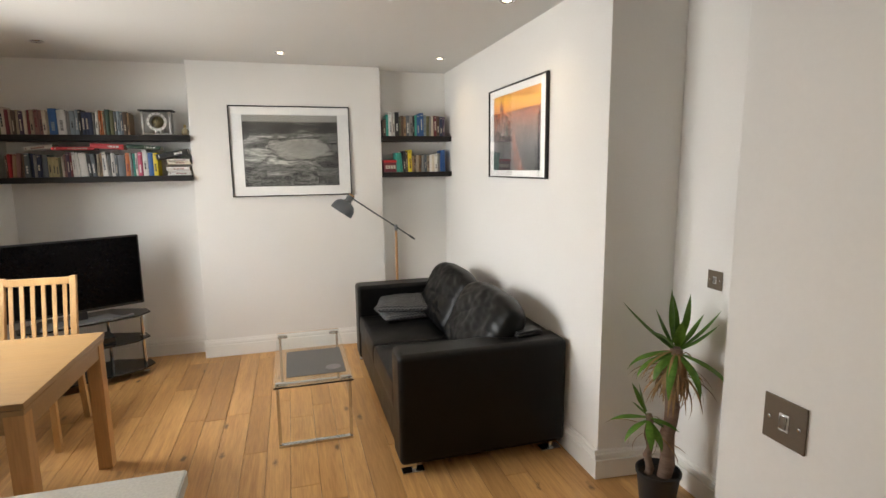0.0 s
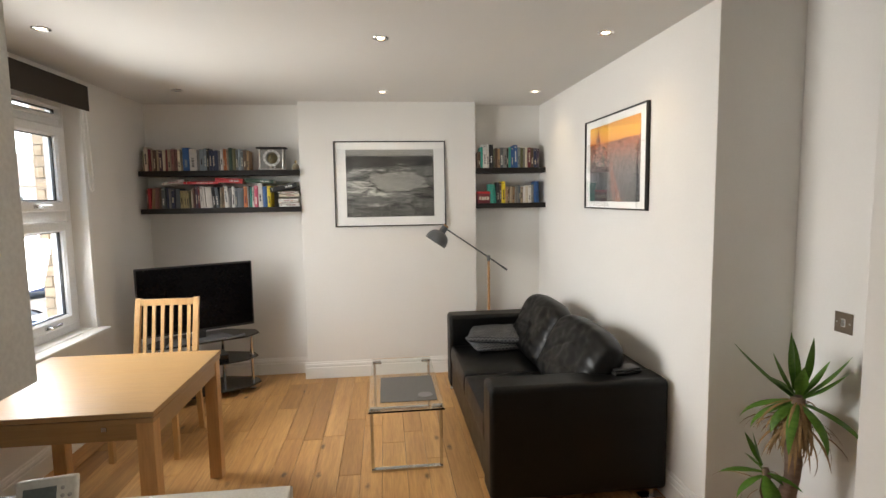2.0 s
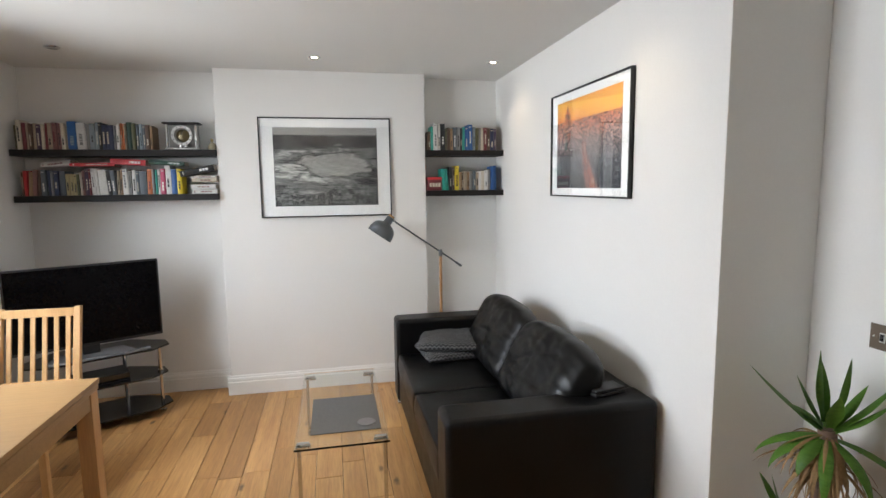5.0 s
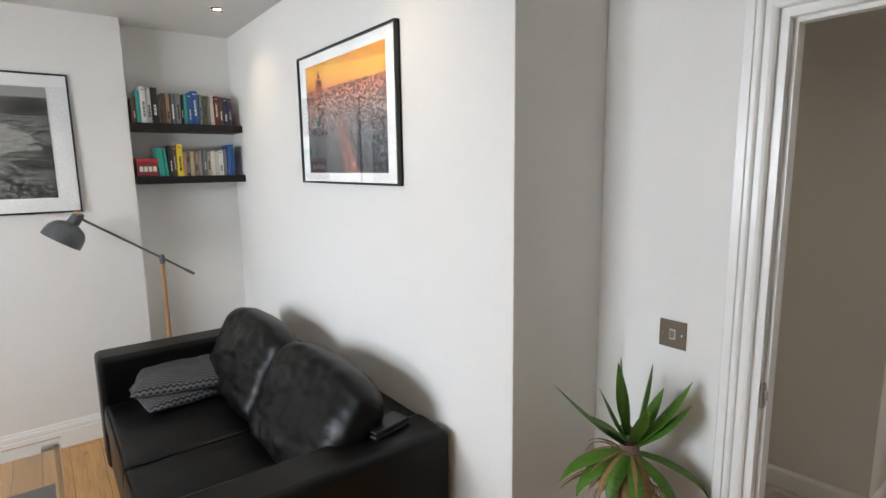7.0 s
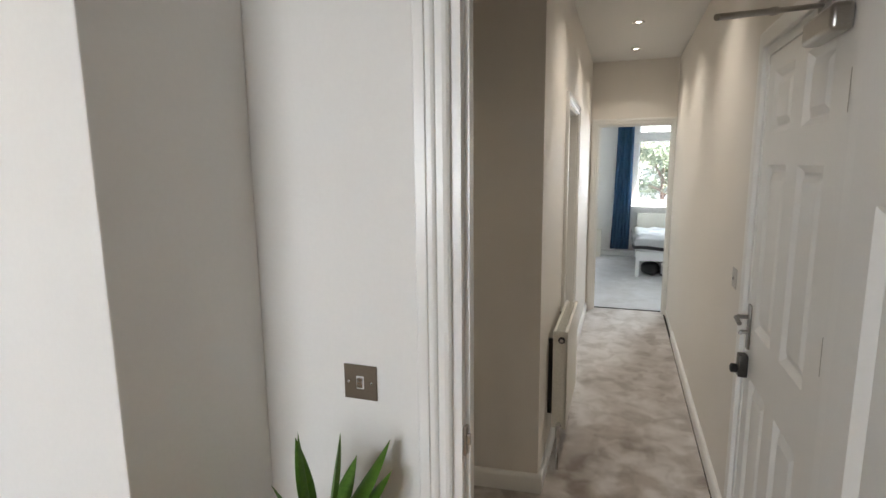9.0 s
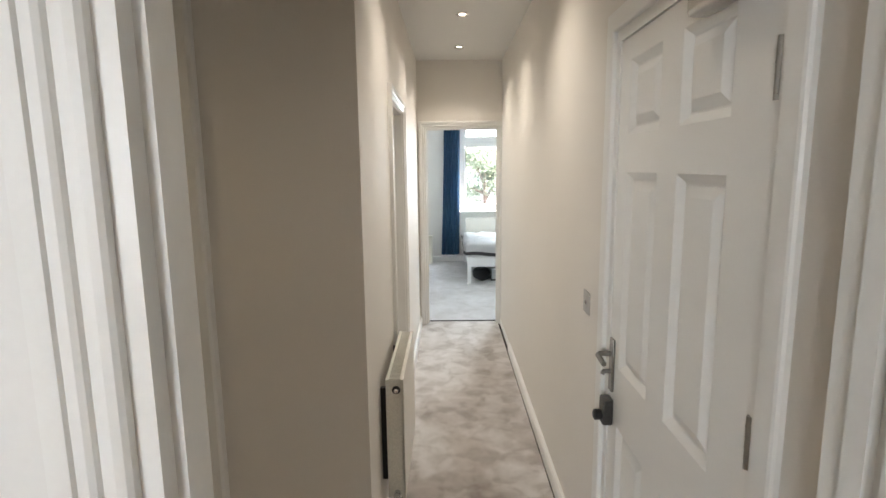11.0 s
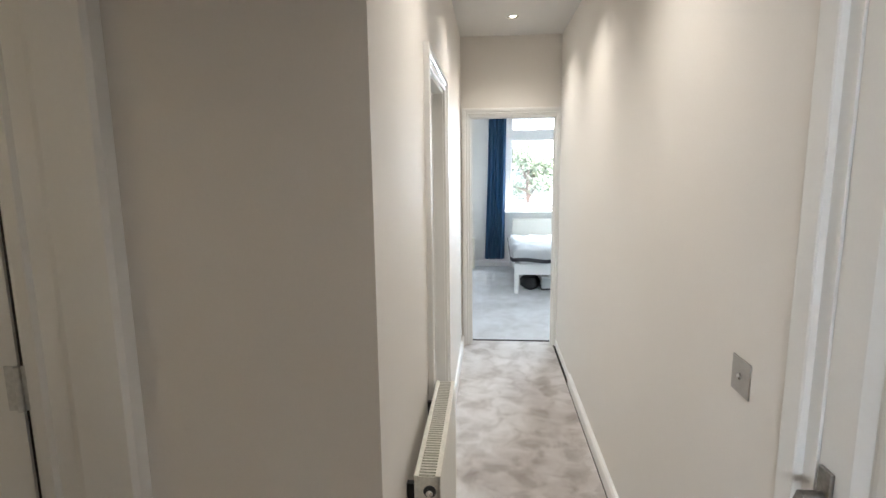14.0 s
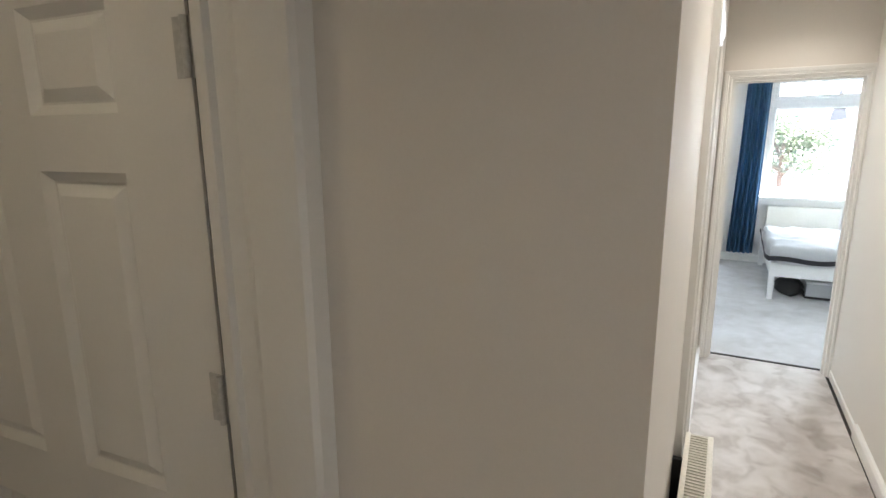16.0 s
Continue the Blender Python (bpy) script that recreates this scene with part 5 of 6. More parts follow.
for i in range(12):
    a = i * math.pi / 6
    part("mark", moved(box(-0.0018, 0.0018, -0.003, 0, 0.058, 0.069), pose(0, -0.0395, 0.105) @ Matrix.Rotation(a, 4, "Y")), BLACKPLASTIC, ring)
for a, l in ((15, 0.04), (-140, 0.055)):
    part("clock_hand", moved(box(-0.002, 0.002, -0.002, 0, 0, l), pose(0, -0.043, 0.105) @ Matrix.Rotation(radians(a), 4, "Y")), BLACKPLASTIC, ck)
for x in (-0.018, 0.018):
    part("pendulum_weight", moved(lathe([(0.010, 0), (0.013, 0.012), (0.010, 0.026)], 14), pose(x, 0.0, 0.018)), SILVER, ck)
bo = thing("scent_bottle", pose(-0.975, YA - 0.13, 1.886), "small clear scent bottle with a gold cap", "bottle")
part("flask", lathe([(0.022, 0), (0.028, 0.008), (0.030, 0.03), (0.022, 0.05), (0.009, 0.057), (0.008, 0.064)], 20), surface("amber_glass", (0.30, 0.25, 0.16), (0.38, 0.32, 0.22), 8, 60, 0.1), bo)
part("cap", lathe([(0.009, 0.064), (0.011, 0.066), (0.010, 0.082), (0.005, 0.086)], 16), surface("gold", (0.4, 0.3, 0.12), (0.5, 0.38, 0.16), 5, 60, 0.3, 0.05, 0, 1.0), bo)

# ---------------------------------------------------------------- yucca in its pot
LEAF = surface("yucca_leaf", (0.050, 0.135, 0.012), (0.115, 0.235, 0.032), 9, 90, 0.45, 0.08, 0.15, 0, (3, 3, 14), spec=0.3)
DRYLEAF = surface("dry_leaf", (0.22, 0.12, 0.045), (0.34, 0.21, 0.09), 9, 90, 0.7, 0.08, 0.2)
BARK = surface("yucca_bark", (0.14, 0.085, 0.06), (0.24, 0.16, 0.12), 9, 60, 0.9, 0.05, 0.8, 0, (1, 1, 7))
SOIL = surface("potting_soil", (0.015, 0.01, 0.007), (0.04, 0.028, 0.02), 30, 160, 0.95, 0.03, 1.0)
POTBLACK = surface("black_pot", (0.014, 0.014, 0.015), (0.022, 0.022, 0.023), 5, 90, 0.4)
yu = thing("yucca_plant", pose(1.425, 1.955, 0), "potted yucca with two trunks and drooping dry leaves", "plant")
pot = part("pot", lathe([(0.072, 0), (0.078, 0.004), (0.097, 0.165), (0.103, 0.168), (0.103, 0.182), (0.098, 0.184), (0.094, 0.165), (0.09, 0.15)], 36), POTBLACK, yu, "black plastic pot")
part("soil", lathe([(0.001, 0.155), (0.06, 0.158), (0.092, 0.152)], 24, None, False), SOIL, pot)


def blade(base, az, elev, length, width, droop, b=None):
    b = b or bmesh.new()
    n = 8
    p = Vector(base)
    e = radians(elev)
    d0 = Vector((math.cos(az), math.sin(az), 0))
    side = Vector((-math.sin(az), math.cos(az), 0))
    rows = []
    for i in range(n + 1):
        s = i / n
        w = width * (0.45 + 1.4 * s if s < 0.4 else 1.01 * (1 - ((s - 0.4) / 0.6) ** 1.8)) / 2 + 0.0006
        d = d0 * math.cos(e) + Vector((0, 0, math.sin(e)))
        up = d.cross(side).normalized() * -1
        rows.append([b.verts.new(p - side * w + up * w * 0.35), b.verts.new(p), b.verts.new(p + side * w + up * w * 0.35)])
        p = p + d * (length / n)
        e -= radians(droop) / n * (0.5 + s)
    for r0, r1 in zip(rows, rows[1:]):
        b.faces.new((r0[0], r0[1], r1[1], r1[0]))
        b.faces.new((r0[1], r0[2], r1[2], r1[1]))
    return b


rr = random.Random(11)
CROWN = [(148, 40, .34, .044, -6), (134, 64, .20, .046, 6), (112, 85, .27, .042, 3), (-75, 82, .27, .046, 5), (70, 76, .24, .036, 8), (-48, 40, .23, .046, -6), (-40, 48, .28, .044, -8), (-44, 14, .34, .050, 96), (138, 20, .27, .056, 95),
         (150, 12, .25, .056, 105), (-172, 10, .20, .040, 105), (-138, 12, .28, .032, 118), (-92, 10, .26, .034, 105), (40, 20, .18, .040, 60), (90, 30, .18, .040, 50), (-20, 60, .20, .040, 10), (170, 50, .16, .040, 40), (-120, 66, .17, .040, 12)]
SMALL = [(150, 30, .19, .036, 70), (170, 5, .17, .034, 95), (-170, 50, .15, .03, 30), (-120, 10, .17, .034, 90), (-60, 30, .15, .03, 70), (110, 60, .16, .03, 20), (-30, 10, .13, .03, 80), (140, 75, .15, .028, 5), (-90, 0, .16, .032, 90)]
for (bx_, by_, tx, ty, h, r0, r1, blades, dry) in ((0.02, -0.02, 0.06, -0.005, 0.775, 0.034, 0.029, CROWN, 110), (-0.038, 0.02, -0.045, 0.03, 0.45, 0.019, 0.016, SMALL, 9)):
    pts = [Vector((bx_, by_, 0.15)).lerp(Vector((tx, ty, h)), i / 9) + Vector((0.006 * math.sin(i * 1.7), 0.005 * math.cos(i * 2.1), 0)) for i in range(10)]
    trunk = part("trunk", tube(pts, r0, 14, None, [r0 + (r1 - r0) * i / 9 + 0.002 * math.sin(i * 2.7) for i in range(10)]), BARK, yu, "ringed brown trunk", 60)
    for i, (az, elev, ln, wd, droop) in enumerate(blades):
        a = radians(az)
        off = Vector((tx, ty, h + 0.03 - 0.06 * (1 - elev / 90))) + Vector((math.cos(a), math.sin(a), 0)) * 0.012
        part("leaf", blade(off, a, elev - (24 if droop > 60 else 0), ln * (0.92 if droop > 60 else 0.9), wd * 1.25, droop - (12 if droop > 60 else 0)), LEAF, trunk, "", 50)
    for i in range(dry):
        a = rr.uniform(0, 6.28)
        off = Vector((tx, ty, h - 0.01 - rr.uniform(0, 0.12))) + Vector((math.cos(a), math.sin(a), 0)) * 0.022
        part("dry_leaf", blade(off, a, rr.uniform(-70, 5), rr.uniform(0.10, 0.25), rr.uniform(0.007, 0.016), rr.uniform(40, 100)), DRYLEAF, trunk, "withered brown hanging leaf", 50)


# ---------------------------------------------------------------- downlights
def downlight(x, y, z, lit, watts, colour=(1.0, 0.80, 0.56), angle=118, blend=1.0):
    d = thing("downlight", pose(x, y, z), "recessed chrome ceiling downlight, " + ("lit" if lit else "switched off"), "downlight", "ceiling downlights")
    part("bezel", lathe([(0.031, 0.0), (0.031, -0.004), (0.036, -0.006), (0.042, -0.004), (0.044, 0.0)], 32, None, False), CHROME, d, "chrome ring")
    part("reflector", lathe([(0.0205, -0.0005), (0.031, -0.0035)], 24, None, False), STEEL, d, "grey reflector")
    part("lamp", lathe([(0.001, -0.002), (0.02, -0.001)], 24, None, False), LIT if lit else UNLIT, d, "lamp glass")
    if lit:
        s = new("downlight_beam", bpy.data.lights.new("downlight_beam", "SPOT"))
        s.data.energy, s.data.color, s.data.spot_size, s.data.spot_blend, s.data.shadow_soft_size = watts, colour, radians(angle), blend, 0.03
        s.matrix_basis = pose(x, y, z - 0.012)
    return d


LIT = glow("lamp_lit", (1.0, 0.88, 0.7), 2.5)
UNLIT = plain("lamp_unlit", (0.25, 0.24, 0.22), 0.3)
for x, y, lit in ((-0.196, 4.363, 1), (1.046, 4.313, 1), (0.981, 2.767, 1), (-1.85, 2.87, 1), (-0.2, 2.93, 1), (-1.76, 4.34, 0)):
    downlight(x, y, CEIL_L, lit, LIVING_WATTS)
# unseen extra lamp, added over the kitchen to brighten the partition and worktop
downlight(-0.2, -0.07, CEIL_L, 1, LIVING_WATTS * 2.6, angle=150)
for x in (5.893, 4.913, 3.62):
    downlight(x, 1.29, CEIL_H, 1, HALL_WATTS, (1.0, 0.91, 0.80), 126, 1.0)
downlight(2.42, 1.25, CEIL_H, 1, HALL_WATTS * 0.22, (1.0, 0.89, 0.76), 118, 1.0)
downlight(2.3, 2.65, CEIL_H, 1, HALL_WATTS * 0.40, (1.0, 0.80, 0.54), 118, 1.0)

# ---------------------------------------------------------------- roller blind
BLIND = surface("blind_brown", (0.030, 0.022, 0.016), (0.040, 0.030, 0.023), 6, 260, 0.8, 0.05, 0.2)
rb = thing("roller_blind", pose(XW, (WY0 + WY1) / 2, 2.36), "dark brown roller blind rolled up over the window", "blind")
yy = (WY1 - WY0) / 2
part("roll", tube([(0.055, -yy, 0.03), (0.055, yy - 0.03, 0.03)], 0.033, 24), BLIND, rb)
part("cloth", box(0.086, 0.089, -yy + 0.01, yy - 0.03, -0.10, 0.05), BLIND, rb)
part("bottom_bar", box(0.083, 0.092, -yy + 0.01, yy - 0.035, -0.115, -0.098, 0.002), BLIND, rb)
part("bracket", box(0.002, 0.09, yy - 0.028, yy - 0.024, -0.03, 0.05, 0.001), UPVC, rb, "white bracket")
cord = [(0.05, yy - 0.012, 0.0), (0.055, yy + 0.004, -0.25), (0.06, yy + 0.014, -0.56), (0.06, yy + 0.004, -0.65), (0.06, yy - 0.02, -0.66), (0.058, yy - 0.04, -0.62), (0.054, yy - 0.045, -0.3), (0.05, yy - 0.04, 0.0)]
part("chain", tube(cord, 0.0042, 8), plain("cord_white", (0.8, 0.79, 0.76), 0.5), rb, "white pull cord")

# ---------------------------------------------------------------- kitchen end: worktop, wall unit, small things
UNITGREY = surface("unit_paint", (0.60, 0.60, 0.58), (0.65, 0.65, 0.63), 3, 120, 0.35, 0.05, 0.02)
WTOP = surface("white_worktop", (0.74, 0.73, 0.68), (0.80, 0.79, 0.74), 3, 150, 0.25, 0.05, 0.02)
wt = thing("worktop", pose(-1.0, 1.0, 0.86), "white worktop of the kitchen peninsula", "worktop")
part_w("top", box(-1.72, -0.455, 0.69, 1.31, 0.862, 0.90, 0.003), WTOP, wt)
part_w("edge_strip", box(-0.4555, -0.4525, 0.692, 1.308, 0.864, 0.897, 0.001), UNITGREY, wt, "thin grey edging strip")
for x0, x1 in ((-1.70, -1.09), (-1.08, -0.475)):
    un = thing("base_unit", pose((x0 + x1) / 2, 1.0, 0), "white kitchen base unit under the worktop", "kitchen unit", "kitchen base units")
    part_w("body", box(x0, x1, 0.72, 1.27, 0.1, 0.86, 0.002), UNITGREY, un)
    part_w("plinth", box(x0, x1, 0.76, 1.24, 0.0, 0.1), UNITGREY, un)
    part_w("door", box(x0 + 0.003, x1 - 0.003, 0.70, 0.72, 0.11, 0.855, 0.003), UNITGREY, un)
wu = thing("wall_unit", pose(-0.90, 0.42, 1.35), "pale grey kitchen wall unit", "kitchen unit")
part_w("carcass", box(-1.05, -0.757, 0.0, 0.845, 1.352, 2.10, 0.002), UNITGREY, wu)
for y0, y1 in ((0.002, 0.42), (0.425, 0.843)):
    part_w("door", box(-0.755, -0.735, y0, y1, 1.35, 2.10, 0.003), UNITGREY, wu)
structure("wall_stub", box(-1.17, -1.052, -0.6, 0.80, 0, CEIL_L), WALL, "short white kitchen wall behind the units")

th = thing("thermostat", pose(-0.985, 1.225, 0.901, -22, 0, 12), "white wireless heating thermostat leaning on its stand", "thermostat")
part("case", box(-0.06, 0.06, -0.012, 0.012, 0.0, 0.095, 0.006, 3), plain("device_white", (0.72, 0.71, 0.67), 0.4), th)
part("display", box(-0.045, 0.02, -0.0145, -0.011, 0.03, 0.075, 0.001), surface("lcd", (0.13, 0.16, 0.16), (0.16, 0.19, 0.19), 6, 90, 0.25), th, "grey display")
for i in range(5):
    part("button", moved(lathe([(0.0045, 0), (0.0045, 0.003), (0.003, 0.004)], 12), pose(0.033 + 0.014 * (i % 2), -0.0115, 0.035 + 0.017 * (i // 2), 90)), surface("button_grey", (0.35, 0.35, 0.34), (0.42, 0.42, 0.41), 6, 90, 0.5), th)
part("stand", box(-0.03, 0.03, 0.011, 0.016, 0.01, 0.06, 0.001), plain("device_white_stand", (0.7, 0.69, 0.66), 0.4), th)
fo = thing("folder", pose(-1.16, 1.16, 0.901, 0, 0, 8), "blue-grey folder lying on the worktop", "folder")
part("cover", box(-0.12, 0.12, -0.13, 0.13, 0, 0.03, 0.004), surface("folder_blue", (0.20, 0.22, 0.28), (0.24, 0.26, 0.32), 5, 120, 0.6), fo)
hp = thing("computer_mouse", pose(-1.17, 1.14, 0.932), "black computer mouse on the blue-grey folder", "mouse")
b = pillow(0.065, 0.11, 0.05, 14, 0.5, 2.6)
moved(b, pose(0, 0, 0.016, 90))
part("body", b, BLACKPLASTIC, hp, "", 80)

# ---------------------------------------------------------------- hall: radiator
RADWHITE = surface("radiator_cream", (0.72, 0.70, 0.62), (0.78, 0.76, 0.69), 3, 120, 0.3, 0.05, 0.02)


def radiator(m, length, height, depth, slats, label):
    """Panel radiator; local x along the wall, y out of it, z up from its lower edge."""
    r = thing("radiator", m, label, "radiator")
    part("front_panel", box(0, length, depth - 0.014, depth, 0, height, 0.005), RADWHITE, r)
    part("rear_panel", box(0.004, length - 0.004, 0.0, 0.012, 0.004, height - 0.004, 0.004), RADWHITE, r)
    for x in (0.0, length - 0.003):
        part("side_cover", box(x, x + 0.003, 0.002, depth - 0.002, 0.01, height - 0.001, 0.001), RADWHITE, r)
    for y0, y1 in ((0.001, 0.014), (depth - 0.016, depth - 0.001)):
        part("grille_rail", box(0.0, length, y0, y1, height - 0.006, height + 0.002, 0.001), RADWHITE, r)
    for i in range(slats + 1):
        x = 0.012 + (length - 0.024) * i / slats
        part("slat", box(x - 0.0028, x + 0.0028, 0.012, depth - 0.014, height - 0.005, height + 0.001), RADWHITE, r)
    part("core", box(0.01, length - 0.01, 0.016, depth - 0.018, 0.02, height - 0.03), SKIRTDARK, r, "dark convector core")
    return r


RADB = 0.20
rad = radiator(pose(3.91, 1.664, RADB, 0, 0, 180), 0.652, 0.537, 0.076, 44, "white panel radiator with a top grille on the hall wall")
k = part("vent_cap", moved(lathe([(0.017, 0), (0.018, 0.003), (0.014, 0.008), (0.008, 0.010)], 24), pose(0.6535, 0.045, 0.495, 0, 90)), BLACKPLASTIC, rad, "dark ring on the end")
part("plug", moved(lathe([(0.010, 0), (0.010, 0.012), (0.006, 0.014)], 16), pose(0.655, 0.045, 0.495, 0, 90)), CHROME, k, "chrome plug")
b = tube([(0.668, 0.04, 0.03), (0.70, 0.04, 0.03)], 0.011, 12)
tube([(0.70, 0.04, 0.05), (0.70, 0.04, -0.02)], 0.013, 12, b)
tube([(0.64, 0.04, 0.03), (0.67, 0.04, 0.03)], 0.014, 12, b)
part("valve", b, CHROME, rad, "chrome radiator valve")
part("pipe", tube([(0.70, 0.04, -0.02), (0.70, 0.04, -RADB + 0.001)], 0.0075, 10), CHROME, rad, "pipe down to the floor")
b = box(0.58, 0.60, -0.028, 0.0, 0.06, 0.48, 0.001)
part("bracket", b, BLACKPLASTIC, rad, "dark wall bracket")
part("bracket", box(0.05, 0.07, -0.028, 0.0, 0.06, 0.48, 0.001), BLACKPLASTIC, rad, "dark wall bracket")

# ---------------------------------------------------------------- bedroom
BLUE = surface("curtain_blue", (0.055, 0.15, 0.27), (0.085, 0.21, 0.36), 5, 300, 0.85, 0.05, 0.2)
cu = thing("curtain", pose(9.98, 1.33, 0.14), "deep blue full-length curtain beside the bedroom window", "curtain")
b = bmesh.new()
n, rows_ = 60, 14
cols = []
for i in range(n + 1):
    s = i / n
    col = []
    for j in range(rows_ + 1):
        v = j / rows_
        w = 0.26 + 0.04 * (1 - v) ** 2
        y = -w / 2 + w * s - 0.005 * v + 0.035 * (1 - v) ** 1.5
        x = 0.035 * math.sin(s * 2 * math.pi * 5.5 + 0.5 * math.sin(v * 3)) * (0.75 + 0.35 * (1 - v)) + 0.012 * math.sin(s * 17 + v * 4)
        col.append(b.verts.new((x, y, v * 2.33)))
    cols.append(col)
for c0, c1 in zip(cols, cols[1:]):
    for j in range(rows_):
        b.faces.new((c0[j], c1[j], c1[j + 1], c0[j + 1]))
bmesh.ops.solidify(b, geom=b.faces[:], thickness=0.004)
part("cloth", b, BLUE, cu, "", 70)
part("heading", box(-0.03, 0.03, -0.15, 0.15, 2.30, 2.345, 0.004), BLUE, cu)
cp = thing("curtain_pole", pose(9.98, 0.3, 2.50), "white metal curtain pole over the bedroom window", "curtain pole")
part("pole", tube([(0, -1.1, 0), (0, 1.25, 0)], 0.012, 12), UPVC, cp)
for y in (-1.0, 0.0, 1.15):
    part("bracket", box(0.0, 0.139, y - 0.008, y + 0.008, -0.008, 0.008, 0.001), UPVC, cp)

WHITEWOOD = surface("white_wood", (0.72, 0.72, 0.71), (0.78, 0.78, 0.77), 3, 100, 0.35, 0.05, 0.03)
BEDX0, BEDX1, BEDY0, BEDY1 = 8.32, 10.0, -0.75, 1.14
bd = thing("bed", pose((BEDX0 + BEDX1) / 2, (BEDY0 + BEDY1) / 2, 0), "white wooden bed frame with thin square legs", "bed")
for x in (BEDX0, BEDX1 - 0.05):
    for y in (BEDY0, BEDY1 - 0.05):
        part_w("leg", box(x, x + 0.05, y, y + 0.05, 0.004, 0.38, 0.003), WHITEWOOD, bd)
part_w("foot_rail", box(BEDX0 + 0.01, BEDX0 + 0.035, BEDY0 + 0.05, BEDY1 - 0.05, 0.24, 0.37, 0.003), WHITEWOOD, bd)
part_w("head_rail", box(BEDX1 - 0.035, BEDX1 - 0.01, BEDY0 + 0.05, BEDY1 - 0.05, 0.24, 0.37, 0.003), WHITEWOOD, bd)
for y in (BEDY0 + 0.01, BEDY1 - 0.035):
    part_w("side_rail", box(BEDX0 + 0.05, BEDX1 - 0.05, y, y + 0.025, 0.24, 0.37, 0.003), WHITEWOOD, bd)
for i in range(12):
    x = BEDX0 + 0.1 + i * 0.13
    part_w("slat", box(x, x + 0.07, BEDY0 + 0.035, BEDY1 - 0.035, 0.30, 0.318), WHITEWOOD, bd)
SHEET = surface("white_bedding", (0.74, 0.74, 0.74), (0.80, 0.80, 0.80), 4, 200, 0.9, 0.04, 0.2)
TRIM = surface("dark_trim", (0.06, 0.06, 0.068), (0.085, 0.085, 0.092), 6, 200, 0.9, 0.04, 0.2)
mt = thing("mattress", pose((BEDX0 + BEDX1) / 2, (BEDY0 + BEDY1) / 2, 0.319), "white mattress on the bed frame", "mattress")
part_w("core", box(BEDX0 + 0.03, BEDX1 - 0.06, BEDY0 + 0.04, BEDY1 - 0.04, 0.32, 0.46, 0.03, 3), SHEET, mt)
dv = thing("duvet", pose((BEDX0 + BEDX1) / 2, (BEDY0 + BEDY1) / 2, 0.46), "rumpled white duvet with a dark grey border", "duvet")


def duvet_sheet(x0, x1, y0, y1, zt, hang, mat_name, name, lift=0.0, nx=44, ny=44):
    b = bmesh.new()
    g = {}
    for i in range(nx + 1):
        for j in range(ny + 1):
            u, v = i / nx, j / ny
            x, y = x0 + (x1 - x0) * u, y0 + (y1 - y0) * v
            z = zt + 0.035 * noise.noise(Vector((x * 4.5, y * 4.5, 1))) + 0.018 * noise.noise(Vector((x * 11, y * 11, 4)))
            ex = min(1, max(0, (BEDX0 + 0.05 - x) / 0.05))
            ey = min(1, max(0, (y - BEDY1 + 0.05) / 0.05))
            over = max(BEDX0 + 0.0 - x, 0, y - BEDY1)
            z -= min(hang, over * 1.0) if over > 0 else 0
            x = max(x, BEDX0 - 0.03 - 0.02 * noise.noise(Vector((y * 6, z * 5, 2))))
            y = min(y, BEDY1 + 0.02 + 0.025 * noise.noise(Vector((x * 6, z * 5, 7))))
            g[i, j] = b.verts.new((x, y, z + lift))
    for i in range(nx):
        for j in range(ny):
            b.faces.new((g[i, j], g[i + 1, j], g[i + 1, j + 1], g[i, j + 1]))
    bmesh.ops.solidify(b, geom=b.faces[:], thickness=0.03)
    return part_w(name, b, mat_name, dv, "", 80)


duvet_sheet(BEDX0 - 0.15, BEDX1 - 0.45, BEDY0, BEDY1 + 0.14, 0.565, 0.14, SHEET, "cover")
b = bmesh.new()
prev = None
for i in range(25):
    y = BEDY0 + (BEDY1 + 0.02 - BEDY0) * i / 24
    z = 0.405 + 0.012 * math.sin(i * 0.9)
    pair = [b.verts.new((BEDX0 - 0.055 + 0.006 * math.sin(i * 1.3), y, z)), b.verts.new((BEDX0 - 0.05 + 0.006 * math.sin(i * 1.3), y, z + 0.045))]
    if prev:
        b.faces.new((prev[0], pair[0], pair[1], prev[1]))
    prev = pair
for i in range(1, 14):
    x = BEDX0 - 0.05 + 0.09 * i
    z = 0.40 + 0.010 * math.sin(i * 1.1) + 0.008 * i
    pair = [b.verts.new((x, BEDY1 + 0.048 + 0.004 * math.sin(i), z)), b.verts.new((x, BEDY1 + 0.046 + 0.004 * math.sin(i), z + 0.045))]
    b.faces.new((prev[0], pair[0], pair[1], prev[1]))
    prev = pair
bmesh.ops.solidify(b, geom=b.faces[:], thickness=0.006)
part_w("border", b, TRIM, dv, "dark grey border", 80)
bg_ = thing("bag", pose(8.62, 0.93, 0.005), "black soft bag under the bed", "bag")
b = pillow(0.26, 0.17, 0.24, 14, 0.5, 3.0, 0.02, 2.0)
part("body", moved(b, pose(0, 0, 0.088)), surface("bag_black", (0.012, 0.012, 0.013), (0.02, 0.02, 0.022), 6, 120, 0.8), bg_, "", 80)
part("strap", tube([(-0.08, -0.08, 0.12), (-0.06, -0.13, 0.05), (0.02, -0.15, 0.01), (0.09, -0.13, 0.012)], 0.009, 8), BLACKPLASTIC, bg_)
sb = thing("storage_box", pose(8.72, 0.60, 0.005), "grey and white storage box under the bed", "box")
part("body", box(-0.2, 0.2, -0.19, 0.19, 0, 0.15, 0.008), surface("box_grey", (0.42, 0.43, 0.44), (0.5, 0.51, 0.52), 5, 90, 0.6), sb)
